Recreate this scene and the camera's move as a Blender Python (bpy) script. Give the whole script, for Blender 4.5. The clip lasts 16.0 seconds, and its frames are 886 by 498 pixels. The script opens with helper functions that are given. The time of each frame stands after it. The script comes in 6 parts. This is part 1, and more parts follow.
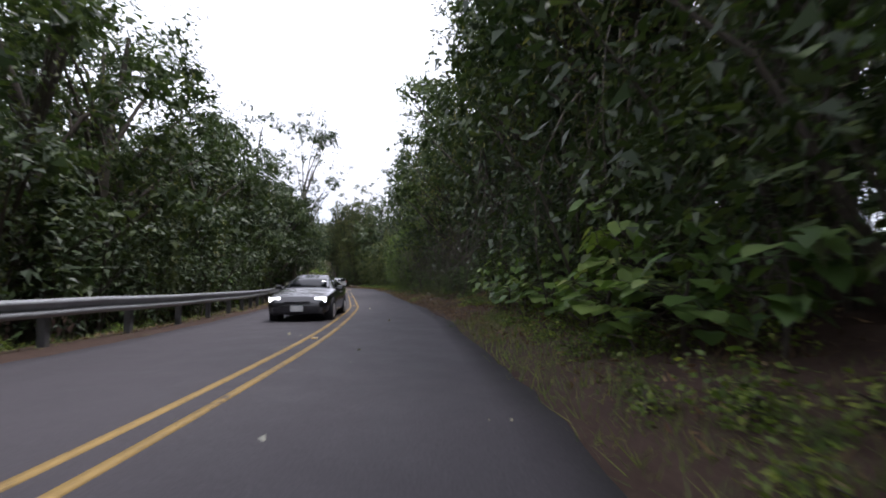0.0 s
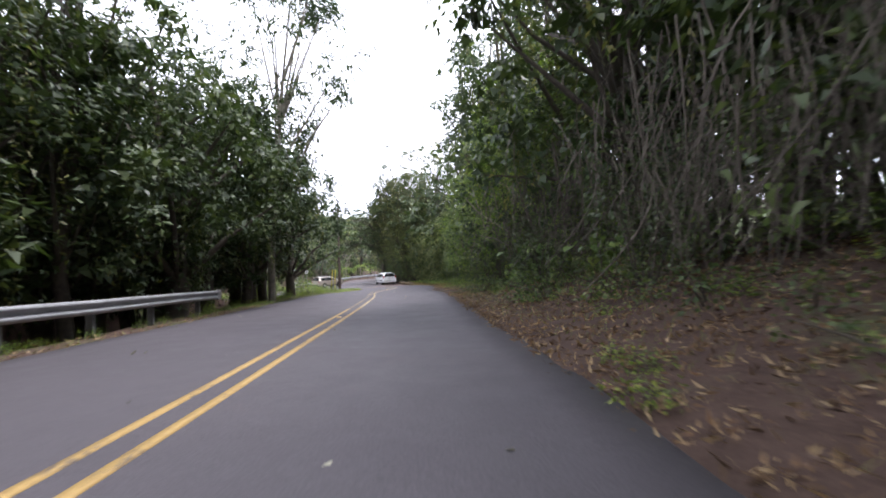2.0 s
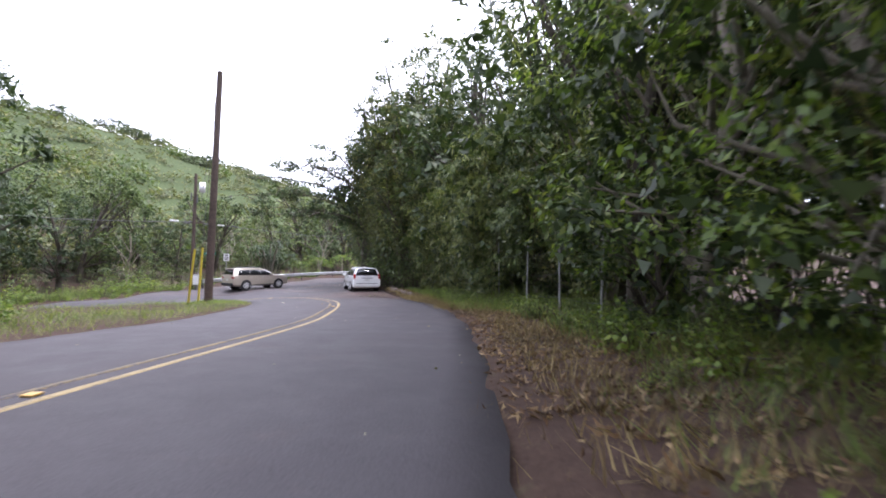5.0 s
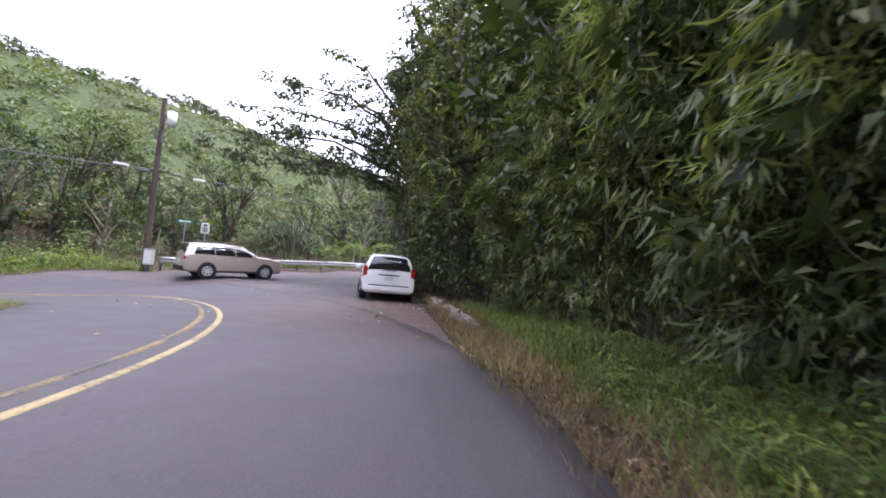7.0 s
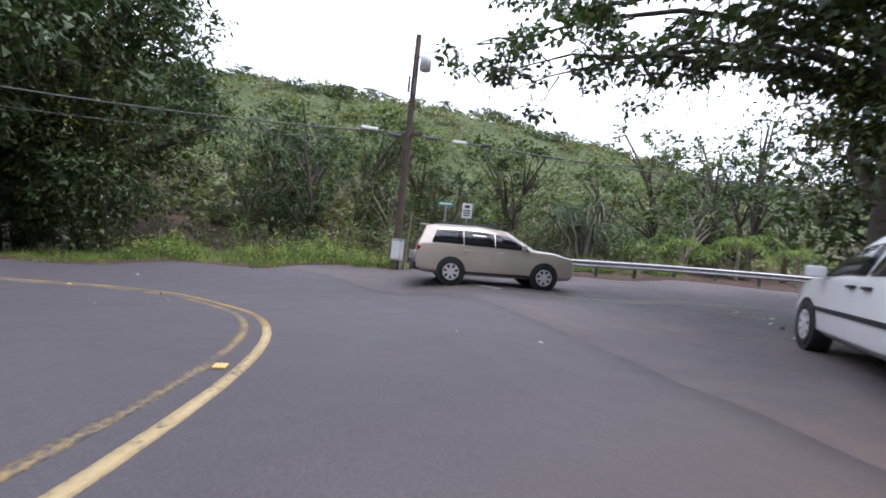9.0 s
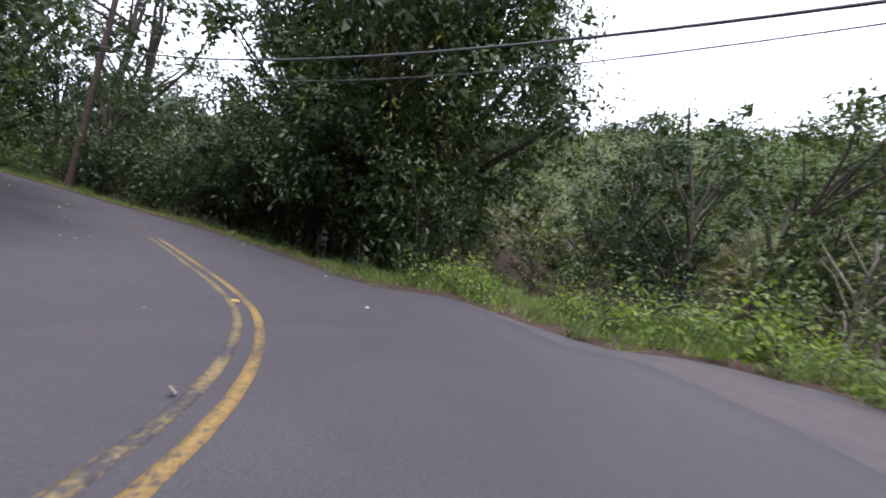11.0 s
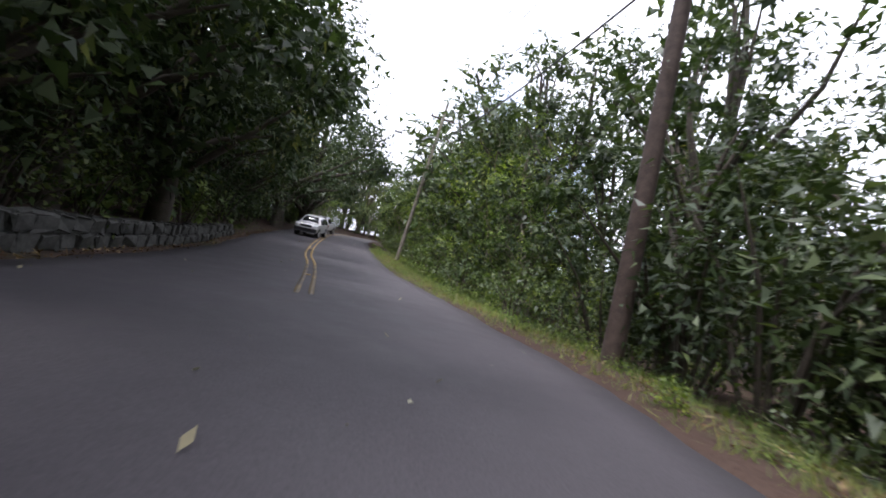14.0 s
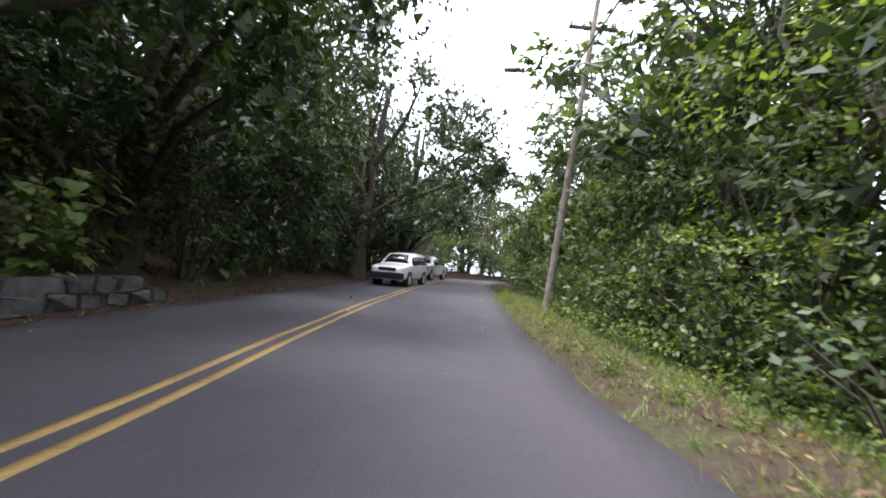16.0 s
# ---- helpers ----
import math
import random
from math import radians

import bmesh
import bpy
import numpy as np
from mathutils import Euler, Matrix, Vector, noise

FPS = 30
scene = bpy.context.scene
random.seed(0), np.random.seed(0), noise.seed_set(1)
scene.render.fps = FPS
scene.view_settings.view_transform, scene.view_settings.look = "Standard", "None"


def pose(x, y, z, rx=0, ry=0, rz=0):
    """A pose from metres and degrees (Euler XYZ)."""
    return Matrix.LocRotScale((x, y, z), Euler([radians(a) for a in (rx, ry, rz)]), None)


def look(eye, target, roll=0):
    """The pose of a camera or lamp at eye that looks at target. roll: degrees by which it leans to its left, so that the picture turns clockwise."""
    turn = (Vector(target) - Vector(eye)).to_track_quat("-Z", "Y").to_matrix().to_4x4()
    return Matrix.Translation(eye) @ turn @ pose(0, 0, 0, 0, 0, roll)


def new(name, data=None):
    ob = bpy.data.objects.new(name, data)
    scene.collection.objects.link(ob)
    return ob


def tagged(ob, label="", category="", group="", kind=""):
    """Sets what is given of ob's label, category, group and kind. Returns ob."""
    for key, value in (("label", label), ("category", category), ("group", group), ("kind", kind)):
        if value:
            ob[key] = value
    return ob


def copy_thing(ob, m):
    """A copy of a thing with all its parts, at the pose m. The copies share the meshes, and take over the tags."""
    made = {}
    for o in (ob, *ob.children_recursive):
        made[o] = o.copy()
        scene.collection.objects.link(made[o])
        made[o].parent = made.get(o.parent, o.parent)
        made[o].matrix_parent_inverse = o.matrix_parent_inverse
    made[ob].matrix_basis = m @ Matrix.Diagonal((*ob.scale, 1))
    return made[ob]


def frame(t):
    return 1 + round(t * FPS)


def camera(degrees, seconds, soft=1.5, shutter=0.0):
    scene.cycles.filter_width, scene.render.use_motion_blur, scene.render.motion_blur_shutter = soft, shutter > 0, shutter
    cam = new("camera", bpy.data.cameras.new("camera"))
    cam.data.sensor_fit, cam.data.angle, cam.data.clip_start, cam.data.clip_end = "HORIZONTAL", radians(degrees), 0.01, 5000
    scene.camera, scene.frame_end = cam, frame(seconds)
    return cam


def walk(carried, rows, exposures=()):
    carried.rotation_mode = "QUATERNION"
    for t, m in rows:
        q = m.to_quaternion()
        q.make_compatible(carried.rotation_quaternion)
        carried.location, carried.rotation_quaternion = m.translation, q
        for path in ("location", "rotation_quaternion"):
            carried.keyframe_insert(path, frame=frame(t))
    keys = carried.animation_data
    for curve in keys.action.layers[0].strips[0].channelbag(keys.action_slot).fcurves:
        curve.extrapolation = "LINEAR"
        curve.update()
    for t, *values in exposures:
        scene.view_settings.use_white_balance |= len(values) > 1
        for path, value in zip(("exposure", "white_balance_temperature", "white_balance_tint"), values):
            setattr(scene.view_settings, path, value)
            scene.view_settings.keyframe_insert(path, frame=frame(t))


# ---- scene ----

cam = camera(94.0, 16.0, soft=1.8, shutter=0.15)

PATH = [
    (0, (0.060, 0.953, 0.537), (0.046, 2.951, 0.629), 0.3),
    (0.5, (-0.322, 6.183, 0.314), (-0.369, 8.180, 0.410), 1.0),
    (1, (-0.924, 11.575, 0.105), (-1.071, 13.568, 0.203), 2.1),
    (1.5, (-1.785, 17.423, -0.229), (-2.052, 19.402, -0.115), -2.1),
    (2, (-2.884, 22.845, -0.435), (-3.195, 24.820, -0.370), -2.6),
    (2.5, (-3.955, 28.376, -0.636), (-4.316, 30.342, -0.564), -5.5),
    (3, (-4.804, 34.313, -0.691), (-5.175, 36.278, -0.629), -3.1),
    (3.5, (-5.639, 39.684, -0.843), (-6.049, 41.640, -0.783), -0.9),
    (4, (-6.733, 44.710, -0.981), (-7.136, 46.668, -0.914), 0.3),
    (4.5, (-7.837, 49.382, -1.151), (-8.234, 51.341, -1.078), 0.7),
    (5, (-8.949, 53.698, -1.338), (-9.354, 55.655, -1.258), 1.0),
    (5.5, (-10.070, 57.665, -1.530), (-10.504, 59.615, -1.440), 1.5),
    (6, (-11.201, 61.282, -1.710), (-11.693, 63.217, -1.607), 2.8),
    (6.5, (-11.923, 64.538, -1.737), (-12.514, 66.447, -1.659), 7.8),
    (7, (-12.975, 67.812, -1.736), (-13.684, 69.681, -1.661), 5.6),
    (7.5, (-14.387, 70.324, -1.956), (-15.267, 72.117, -1.869), 11.0),
    (8, (-16.406, 73.007, -2.067), (-17.676, 74.551, -2.047), 14.0),
    (8.5, (-18.568, 75.012, -2.093), (-20.147, 76.239, -2.121), 9.3),
    (9, (-20.765, 76.430, -2.300), (-22.482, 77.456, -2.344), 6.2),
    (9.5, (-23.020, 77.476, -2.440), (-24.890, 78.185, -2.453), 8.6),
    (10, (-25.111, 78.202, -2.479), (-27.095, 78.454, -2.482), 9.8),
    (10.5, (-27.722, 78.322, -2.733), (-29.718, 78.191, -2.755), 12.2),
    (11, (-30.440, 77.775, -3.042), (-32.371, 77.255, -3.073), 13.8),
    (11.5, (-33.119, 76.544, -3.344), (-34.905, 75.647, -3.374), 14.7),
    (12, (-35.607, 74.610, -3.576), (-37.173, 73.367, -3.598), 14.9),
    (12.5, (-37.757, 71.955, -3.676), (-39.036, 70.418, -3.684), 14.5),
    (13, (-39.518, 68.939, -3.768), (-40.486, 67.189, -3.730), 14.4),
    (13.5, (-40.641, 65.375, -3.752), (-41.221, 63.462, -3.687), 13.6),
    (14, (-40.929, 61.278, -3.813), (-41.210, 59.300, -3.722), 11.6),
    (14.5, (-41.358, 57.848, -3.798), (-41.365, 55.852, -3.665), 8.2),
    (15, (-41.266, 54.421, -3.683), (-41.054, 52.439, -3.519), 2.6),
    (15.5, (-41.115, 51.102, -3.661), (-40.821, 49.130, -3.493), 1.6),
    (16, (-40.857, 47.450, -3.627), (-40.509, 45.492, -3.418), 4.7),
]
EXPOSE = [(0.0, -0.2), (0.5, 0.25), (1.0, 0.75), (1.5, 0.6), (2.0, 0.7), (2.5, 0.68), (3.0, 0.65), (3.5, 0.75), (6.0, 0.65), (7.5, 0.75), (8.0, 0.75), (8.5, 0.4), (9.0, 0.2), (10.0, 0.12), (12.5, 0.15), (13.0, 0.18), (13.5, 0.22), (14.5, 0.42), (15.5, 0.82), (16.0, 0.9)]
walk(cam, [(t, look(eye, target, roll)) for t, eye, target, roll in PATH], [(t, e, 5800 if 6.0 <= t <= 10.0 else 6000, 24 if 6.0 <= t <= 8.0 else 19) for t, e in EXPOSE])


# ---- light ----
world = bpy.data.worlds.new("sky")
scene.world = world
world.use_nodes = True
wn, wl = world.node_tree.nodes, world.node_tree.links
wbg = wn["Background"]
sky = wn.new("ShaderNodeTexSky")
sky.sky_type, sky.sun_disc = "NISHITA", False
sky.sun_elevation, sky.sun_rotation = radians(73), radians(68)
gain = wn.new("ShaderNodeVectorMath")
gain.operation = "SCALE"
gain.inputs["Scale"].default_value = 0.2
wl.new(sky.outputs[0], gain.inputs[0])
wco = wn.new("ShaderNodeTexCoord")
cloud = wn.new("ShaderNodeTexNoise")
cloud.inputs["Scale"].default_value, cloud.inputs["Detail"].default_value = 1.9, 6
wl.new(wco.outputs["Generated"], cloud.inputs["Vector"])
cramp = wn.new("ShaderNodeValToRGB")
cramp.color_ramp.elements[0].position, cramp.color_ramp.elements[1].position = 0.30, 0.46
wl.new(cloud.outputs["Fac"], cramp.inputs[0])
cmix = wn.new("ShaderNodeMix")
cmix.data_type = "RGBA"
wl.new(cramp.outputs[0], cmix.inputs["Factor"])
wl.new(gain.outputs[0], cmix.inputs["A"])
cmix.inputs["B"].default_value = (1.95, 1.99, 2.07, 1)
wl.new(cmix.outputs["Result"], wbg.inputs[0])
wbg.inputs[1].default_value = 1.0
sun = new("sun", bpy.data.lights.new("sun", "SUN"))
sun.data.energy, sun.data.angle, sun.data.color = 3.8, radians(14), (1.0, 0.96, 0.9)
sun.matrix_world = look((0, 0, 60), (-17.0, -7.0, 0))


# ---- materials ----
def material(name, rough=0.8, spec=0.3):
    m = bpy.data.materials.new(name)
    m.use_nodes = True
    b = m.node_tree.nodes["Principled BSDF"]
    b.inputs["Roughness"].default_value = rough
    b.inputs["Specular IOR Level"].default_value = spec
    return m, m.node_tree.nodes, m.node_tree.links, b


def ramp(n, *stops):
    r = n.new("ShaderNodeValToRGB")
    e = r.color_ramp.elements
    while len(e) < len(stops):
        e.new(0.5)
    for el, (p, c) in zip(e, stops):
        el.position, el.color = p, (*c, 1)
    return r


def noise_tex(n, l, scale, detail=5, rough=0.6, vec=None):
    t = n.new("ShaderNodeTexNoise")
    t.inputs["Scale"].default_value, t.inputs["Detail"].default_value, t.inputs["Roughness"].default_value = scale, detail, rough
    if vec is None:
        vec = n.new("ShaderNodeTexCoord").outputs["Object"]
    l.new(vec, t.inputs["Vector"])
    return t


def mix_rgb(n, l, fac, a, b, blend="MIX"):
    x = n.new("ShaderNodeMix")
    x.data_type, x.blend_type = "RGBA", blend
    for socket, v in ((x.inputs["Factor"], fac), (x.inputs["A"], a), (x.inputs["B"], b)):
        if hasattr(v, "is_linked"):
            l.new(v, socket)
        elif isinstance(v, tuple):
            socket.default_value = (*v, 1)
        else:
            socket.default_value = v
    return x.outputs["Result"]


def bump(n, l, b, height, strength, dist=0.02):
    k = n.new("ShaderNodeBump")
    k.inputs["Strength"].default_value, k.inputs["Distance"].default_value = strength, dist
    l.new(height, k.inputs["Height"])
    l.new(k.outputs[0], b.inputs["Normal"])


def plain(name, colour, rough=0.6, metal=0.0, grain=0.12, scale=6.0, spec=0.4, coat=0.0):
    """A colour with stains at two scales and a fine relief."""
    m, n, l, b = material(name, rough, spec)
    t1, t2 = noise_tex(n, l, scale), noise_tex(n, l, scale * 9, 3)
    dark = tuple(c * (1 - 2.2 * grain) for c in colour)
    light = tuple(min(1, c * (1 + grain)) for c in colour)
    r = ramp(n, (0.3, dark), (0.7, light))
    l.new(mix_rgb(n, l, 0.4, t1.outputs["Fac"], t2.outputs["Fac"]), r.inputs[0])
    l.new(r.outputs[0], b.inputs["Base Color"])
    b.inputs["Metallic"].default_value = metal
    b.inputs["Coat Weight"].default_value = coat
    bump(n, l, b, t2.outputs["Fac"], 0.15 * min(1, grain * 6), 0.004)
    return m


def leaf_material(name, dark, mid, light, rough=0.5, through_light=0.35, spread=0.25):
    """Leaves: each one of its own tone, some light coming through, a soft gloss."""
    m, n, l, b = material(name, rough, 0.38)
    geo, info = n.new("ShaderNodeNewGeometry"), n.new("ShaderNodeObjectInfo")
    r = ramp(n, (0.0, dark), (0.55, mid), (1.0, light))
    l.new(geo.outputs["Random Per Island"], r.inputs[0])
    big = noise_tex(n, l, 0.45, 3)
    tone = ramp(n, (0.3, (1 - spread,) * 3), (0.7, (1 + spread, 1 + spread * 0.8, 1 - spread * 0.2)))
    l.new(big.outputs["Fac"], tone.inputs[0])
    c = mix_rgb(n, l, 1.0, r.outputs[0], tone.outputs[0], "MULTIPLY")
    own = ramp(n, (0.0, (0.78, 0.85, 0.85)), (1.0, (1.2, 1.12, 0.95)))
    l.new(info.outputs["Random"], own.inputs[0])
    c = mix_rgb(n, l, 1.0, c, own.outputs[0], "MULTIPLY")
    l.new(c, b.inputs["Base Color"])
    tr = n.new("ShaderNodeBsdfTranslucent")
    l.new(mix_rgb(n, l, 1.0, c, (1.25, 1.35, 0.6), "MULTIPLY"), tr.inputs["Color"])
    ms = n.new("ShaderNodeMixShader")
    ms.inputs[0].default_value = through_light
    l.new(b.outputs[0], ms.inputs[1])
    l.new(tr.outputs[0], ms.inputs[2])
    l.new(ms.outputs[0], n["Material Output"].inputs[0])
    return m


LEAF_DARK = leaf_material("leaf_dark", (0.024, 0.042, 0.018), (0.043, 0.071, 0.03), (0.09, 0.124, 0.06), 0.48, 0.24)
LEAF_MID = leaf_material("leaf_mid", (0.04, 0.07, 0.027), (0.078, 0.122, 0.046), (0.16, 0.2, 0.084), 0.5, 0.32)
LEAF_BRIGHT = leaf_material("leaf_bright", (0.066, 0.112, 0.026), (0.135, 0.205, 0.048), (0.26, 0.32, 0.085), 0.5, 0.42)
LEAF_OLIVE = leaf_material("leaf_olive", (0.05, 0.064, 0.028), (0.11, 0.125, 0.054), (0.21, 0.21, 0.105))
LEAF_GRASS = leaf_material("grass_blade", (0.075, 0.13, 0.035), (0.14, 0.215, 0.06), (0.27, 0.31, 0.11))
LEAF_STRAW = leaf_material("straw_leaf", (0.09, 0.06, 0.03), (0.2, 0.145, 0.075), (0.36, 0.29, 0.17), 0.8, 0.15)
LEAF_LITTER = leaf_material("fallen_leaf", (0.055, 0.032, 0.018), (0.15, 0.085, 0.05), (0.36, 0.27, 0.18), 0.8, 0.1)
LEAF_PALE = leaf_material("pale_leaf", (0.25, 0.2, 0.14), (0.42, 0.38, 0.32), (0.6, 0.57, 0.52), 0.8, 0.1)
LEAF_HILL = leaf_material("hill_leaf", (0.055, 0.069, 0.043), (0.096, 0.113, 0.07), (0.165, 0.176, 0.114), spread=0.38)
BARK = plain("bark", (0.08, 0.066, 0.05), 0.9, grain=0.3, scale=5)
BARK_DRY = plain("dry_bark", (0.13, 0.11, 0.085), 0.9, grain=0.3, scale=4)
BARK_PALE = plain("pale_bark", (0.26, 0.23, 0.18), 0.9, grain=0.3, scale=4)
POLE_WOOD = plain("pole_wood", (0.085, 0.06, 0.048), 0.85, grain=0.25, scale=7)
STEEL = plain("galvanised_steel", (0.34, 0.345, 0.35), 0.5, metal=0.6, grain=0.14, scale=3)
STEEL_DARK = plain("dark_steel", (0.12, 0.12, 0.12), 0.6, metal=0.4, grain=0.2)
STONE = plain("wall_stone", (0.09, 0.09, 0.083), 0.92, grain=0.36, scale=3)
WHITE_PAINT = plain("white_paint", (0.72, 0.72, 0.7), 0.5, grain=0.06, scale=8)
YELLOW_GUARD = plain("yellow_plastic", (0.62, 0.5, 0.05), 0.5, grain=0.08)
STALK = plain("cane_stalk", (0.09, 0.085, 0.045), 0.8, grain=0.25)


def asphalt_material():
    m, n, l, b = material("asphalt", 0.72, 0.35)
    big, patch, fine = noise_tex(n, l, 0.22, 5), noise_tex(n, l, 1.6, 6, 0.65), noise_tex(n, l, 55, 2)
    speck = n.new("ShaderNodeTexVoronoi")
    speck.inputs["Scale"].default_value = 42
    l.new(n.new("ShaderNodeTexCoord").outputs["Object"], speck.inputs["Vector"])
    r = ramp(n, (0.3, (0.045, 0.041, 0.045)), (0.7, (0.064, 0.058, 0.064)))
    l.new(mix_rgb(n, l, 0.45, big.outputs["Fac"], patch.outputs["Fac"]), r.inputs[0])
    g = ramp(n, (0.25, (0.72, 0.72, 0.72)), (0.75, (1.28, 1.27, 1.25)))
    l.new(fine.outputs["Fac"], g.inputs[0])
    c = mix_rgb(n, l, 1.0, r.outputs[0], g.outputs[0], "MULTIPLY")
    l.new(c, b.inputs["Base Color"])
    rr = ramp(n, (0.3, (0.64,) * 3), (0.7, (0.82,) * 3))
    l.new(patch.outputs["Fac"], rr.inputs[0])
    l.new(rr.outputs[0], b.inputs["Roughness"])
    bump(n, l, b, speck.outputs["Distance"], 0.35, 0.006)
    return m


def paint_material(name, colour, worn):
    m, n, l, b = material(name, 0.65, 0.3)
    fine, mid = noise_tex(n, l, 24, 5, 0.75), noise_tex(n, l, 1.3, 4)
    k = mix_rgb(n, l, 0.4, fine.outputs["Fac"], mid.outputs["Fac"])
    r = ramp(n, (worn - 0.05, (0.056, 0.051, 0.054)), (worn + 0.03, tuple(c * 0.75 for c in colour)), (worn + 0.18, colour))
    l.new(k, r.inputs[0])
    l.new(r.outputs[0], b.inputs["Base Color"])
    bump(n, l, b, fine.outputs["Fac"], 0.3, 0.004)
    return m


def ground_material():
    m, n, l, b = material("ground", 0.95, 0.15)
    a, c, d = noise_tex(n, l, 0.35, 6), noise_tex(n, l, 3.2, 6, 0.7), noise_tex(n, l, 22, 3)
    soil = ramp(n, (0.3, (0.034, 0.022, 0.017)), (0.6, (0.07, 0.046, 0.035)), (0.8, (0.14, 0.1, 0.075)))
    l.new(mix_rgb(n, l, 0.5, c.outputs["Fac"], d.outputs["Fac"]), soil.inputs[0])
    green = ramp(n, (0.3, (0.03, 0.05, 0.018)), (0.7, (0.08, 0.11, 0.045)))
    l.new(d.outputs["Fac"], green.inputs[0])
    f = ramp(n, (0.54, (0, 0, 0)), (0.7, (0.85, 0.85, 0.85)))
    l.new(mix_rgb(n, l, 0.35, a.outputs["Fac"], c.outputs["Fac"]), f.inputs[0])
    sep, up = n.new("ShaderNodeSeparateXYZ"), n.new("ShaderNodeMapRange")
    l.new(n.new("ShaderNodeTexCoord").outputs["Object"], sep.inputs[0])
    l.new(sep.outputs["Z"], up.inputs["Value"])
    up.inputs["From Min"].default_value, up.inputs["From Max"].default_value, up.inputs["To Max"].default_value = 1.5, 5.0, 0.85
    cover = n.new("ShaderNodeMath")
    cover.operation = "MAXIMUM"
    l.new(f.outputs[0], cover.inputs[0])
    l.new(up.outputs[0], cover.inputs[1])
    l.new(mix_rgb(n, l, cover.outputs[0], soil.outputs[0], green.outputs[0]), b.inputs["Base Color"])
    bump(n, l, b, c.outputs["Fac"], 0.8, 0.06)
    return m


def dust_over(m, low, high, most, near):
    """Red-brown dust blown over asphalt in patches, thickest round one spot of the dirt edge."""
    n, l = m.node_tree.nodes, m.node_tree.links
    b = n["Principled BSDF"]
    base = b.inputs["Base Color"].links[0].from_socket
    a, c = noise_tex(n, l, 0.3, 5), noise_tex(n, l, 2.2, 6, 0.7)
    f = ramp(n, (low, (0, 0, 0)), (high, (most,) * 3))
    l.new(mix_rgb(n, l, 0.5, a.outputs["Fac"], c.outputs["Fac"]), f.inputs[0])
    far, fall = n.new("ShaderNodeVectorMath"), n.new("ShaderNodeMapRange")
    far.operation = "DISTANCE"
    l.new(n.new("ShaderNodeTexCoord").outputs["Object"], far.inputs[0])
    far.inputs[1].default_value = (-17.0, 79.5, -3.2)
    l.new(far.outputs["Value"], fall.inputs["Value"])
    fall.inputs["From Min"].default_value, fall.inputs["From Max"].default_value, fall.inputs["To Min"].default_value, fall.inputs["To Max"].default_value = 1.5, 6.5, near, 0.0
    wear = n.new("ShaderNodeMath")
    wear.operation = "MULTIPLY"
    l.new(fall.outputs[0], wear.inputs[0])
    l.new(c.outputs["Fac"], wear.inputs[1])
    total = n.new("ShaderNodeMath")
    total.operation, total.use_clamp = "ADD", True
    l.new(f.outputs[0], total.inputs[0])
    l.new(wear.outputs[0], total.inputs[1])
    l.new(mix_rgb(n, l, total.outputs[0], base, (0.13, 0.085, 0.066)), b.inputs["Base Color"])
    return m


def dusty_material():
    m = asphalt_material()
    m.name = "dusty_asphalt"
    return dust_over(m, 0.42, 0.7, 0.5, 1.3)


ASPHALT, DUSTY = dust_over(asphalt_material(), 0.6, 0.85, 0.35, 1.2), dusty_material()
YELLOW_LINE = paint_material("yellow_line", (0.36, 0.24, 0.08), 0.43)
YELLOW_WORN = paint_material("worn_yellow_line", (0.25, 0.185, 0.085), 0.50)
YELLOW_OLD = paint_material("old_yellow_line", (0.29, 0.19, 0.065), 0.47)
YELLOW_FADED = paint_material("faded_yellow_line", (0.16, 0.11, 0.064), 0.555)
YELLOW_PALE = paint_material("pale_yellow_line", (0.37, 0.29, 0.15), 0.44)
WHITE_LINE = paint_material("white_line", (0.5, 0.5, 0.48), 0.44)
GROUND = ground_material()


# ---- building tools ----
def mesh_of(name, v, f, mat, smooth=False):
    me = bpy.data.meshes.new(name)
    v, f = np.asarray(v, np.float32), np.asarray(f, np.int32)
    k = f.shape[1]
    me.vertices.add(len(v))
    me.vertices.foreach_set("co", v.ravel())
    me.loops.add(f.size)
    me.loops.foreach_set("vertex_index", f.ravel())
    me.polygons.add(len(f))
    me.polygons.foreach_set("loop_start", np.arange(0, f.size, k, dtype=np.int32))
    if smooth:
        me.polygons.foreach_set("use_smooth", np.ones(len(f), bool))
    me.update(calc_edges=True)
    me.materials.append(mat)
    return me


def part_of(name, v, f, mat, parent, label="", smooth=False):
    ob = new(name, mesh_of(name, v, f, mat, smooth))
    ob.parent = parent
    return tagged(ob, label)


def part(name, bm, mat, parent, label="", smooth=False):
    me = bpy.data.meshes.new(name)
    if smooth:
        for f in bm.faces:
            f.smooth = True
    bm.to_mesh(me)
    bm.free()
    me.materials.append(mat)
    ob = new(name, me)
    ob.parent = parent
    return tagged(ob, label)


def thing(name, label, category, group="", place=(0, 0, 0), turn=0.0):
    ob = new(name)
    ob.matrix_basis = pose(*place, 0, 0, turn)
    return tagged(ob, label, category, group)


def box_bm(bm, size, at, bevel=0.0, turn=None):
    m = Matrix.Translation(at) @ (turn or Matrix()) @ Matrix.Diagonal((*size, 1))
    r = bmesh.ops.create_cube(bm, size=1, matrix=m)
    if bevel:
        es = list({e for v in r["verts"] for e in v.link_edges})
        bmesh.ops.bevel(bm, geom=es, offset=bevel, segments=2, affect="EDGES", profile=0.5)
    return bm


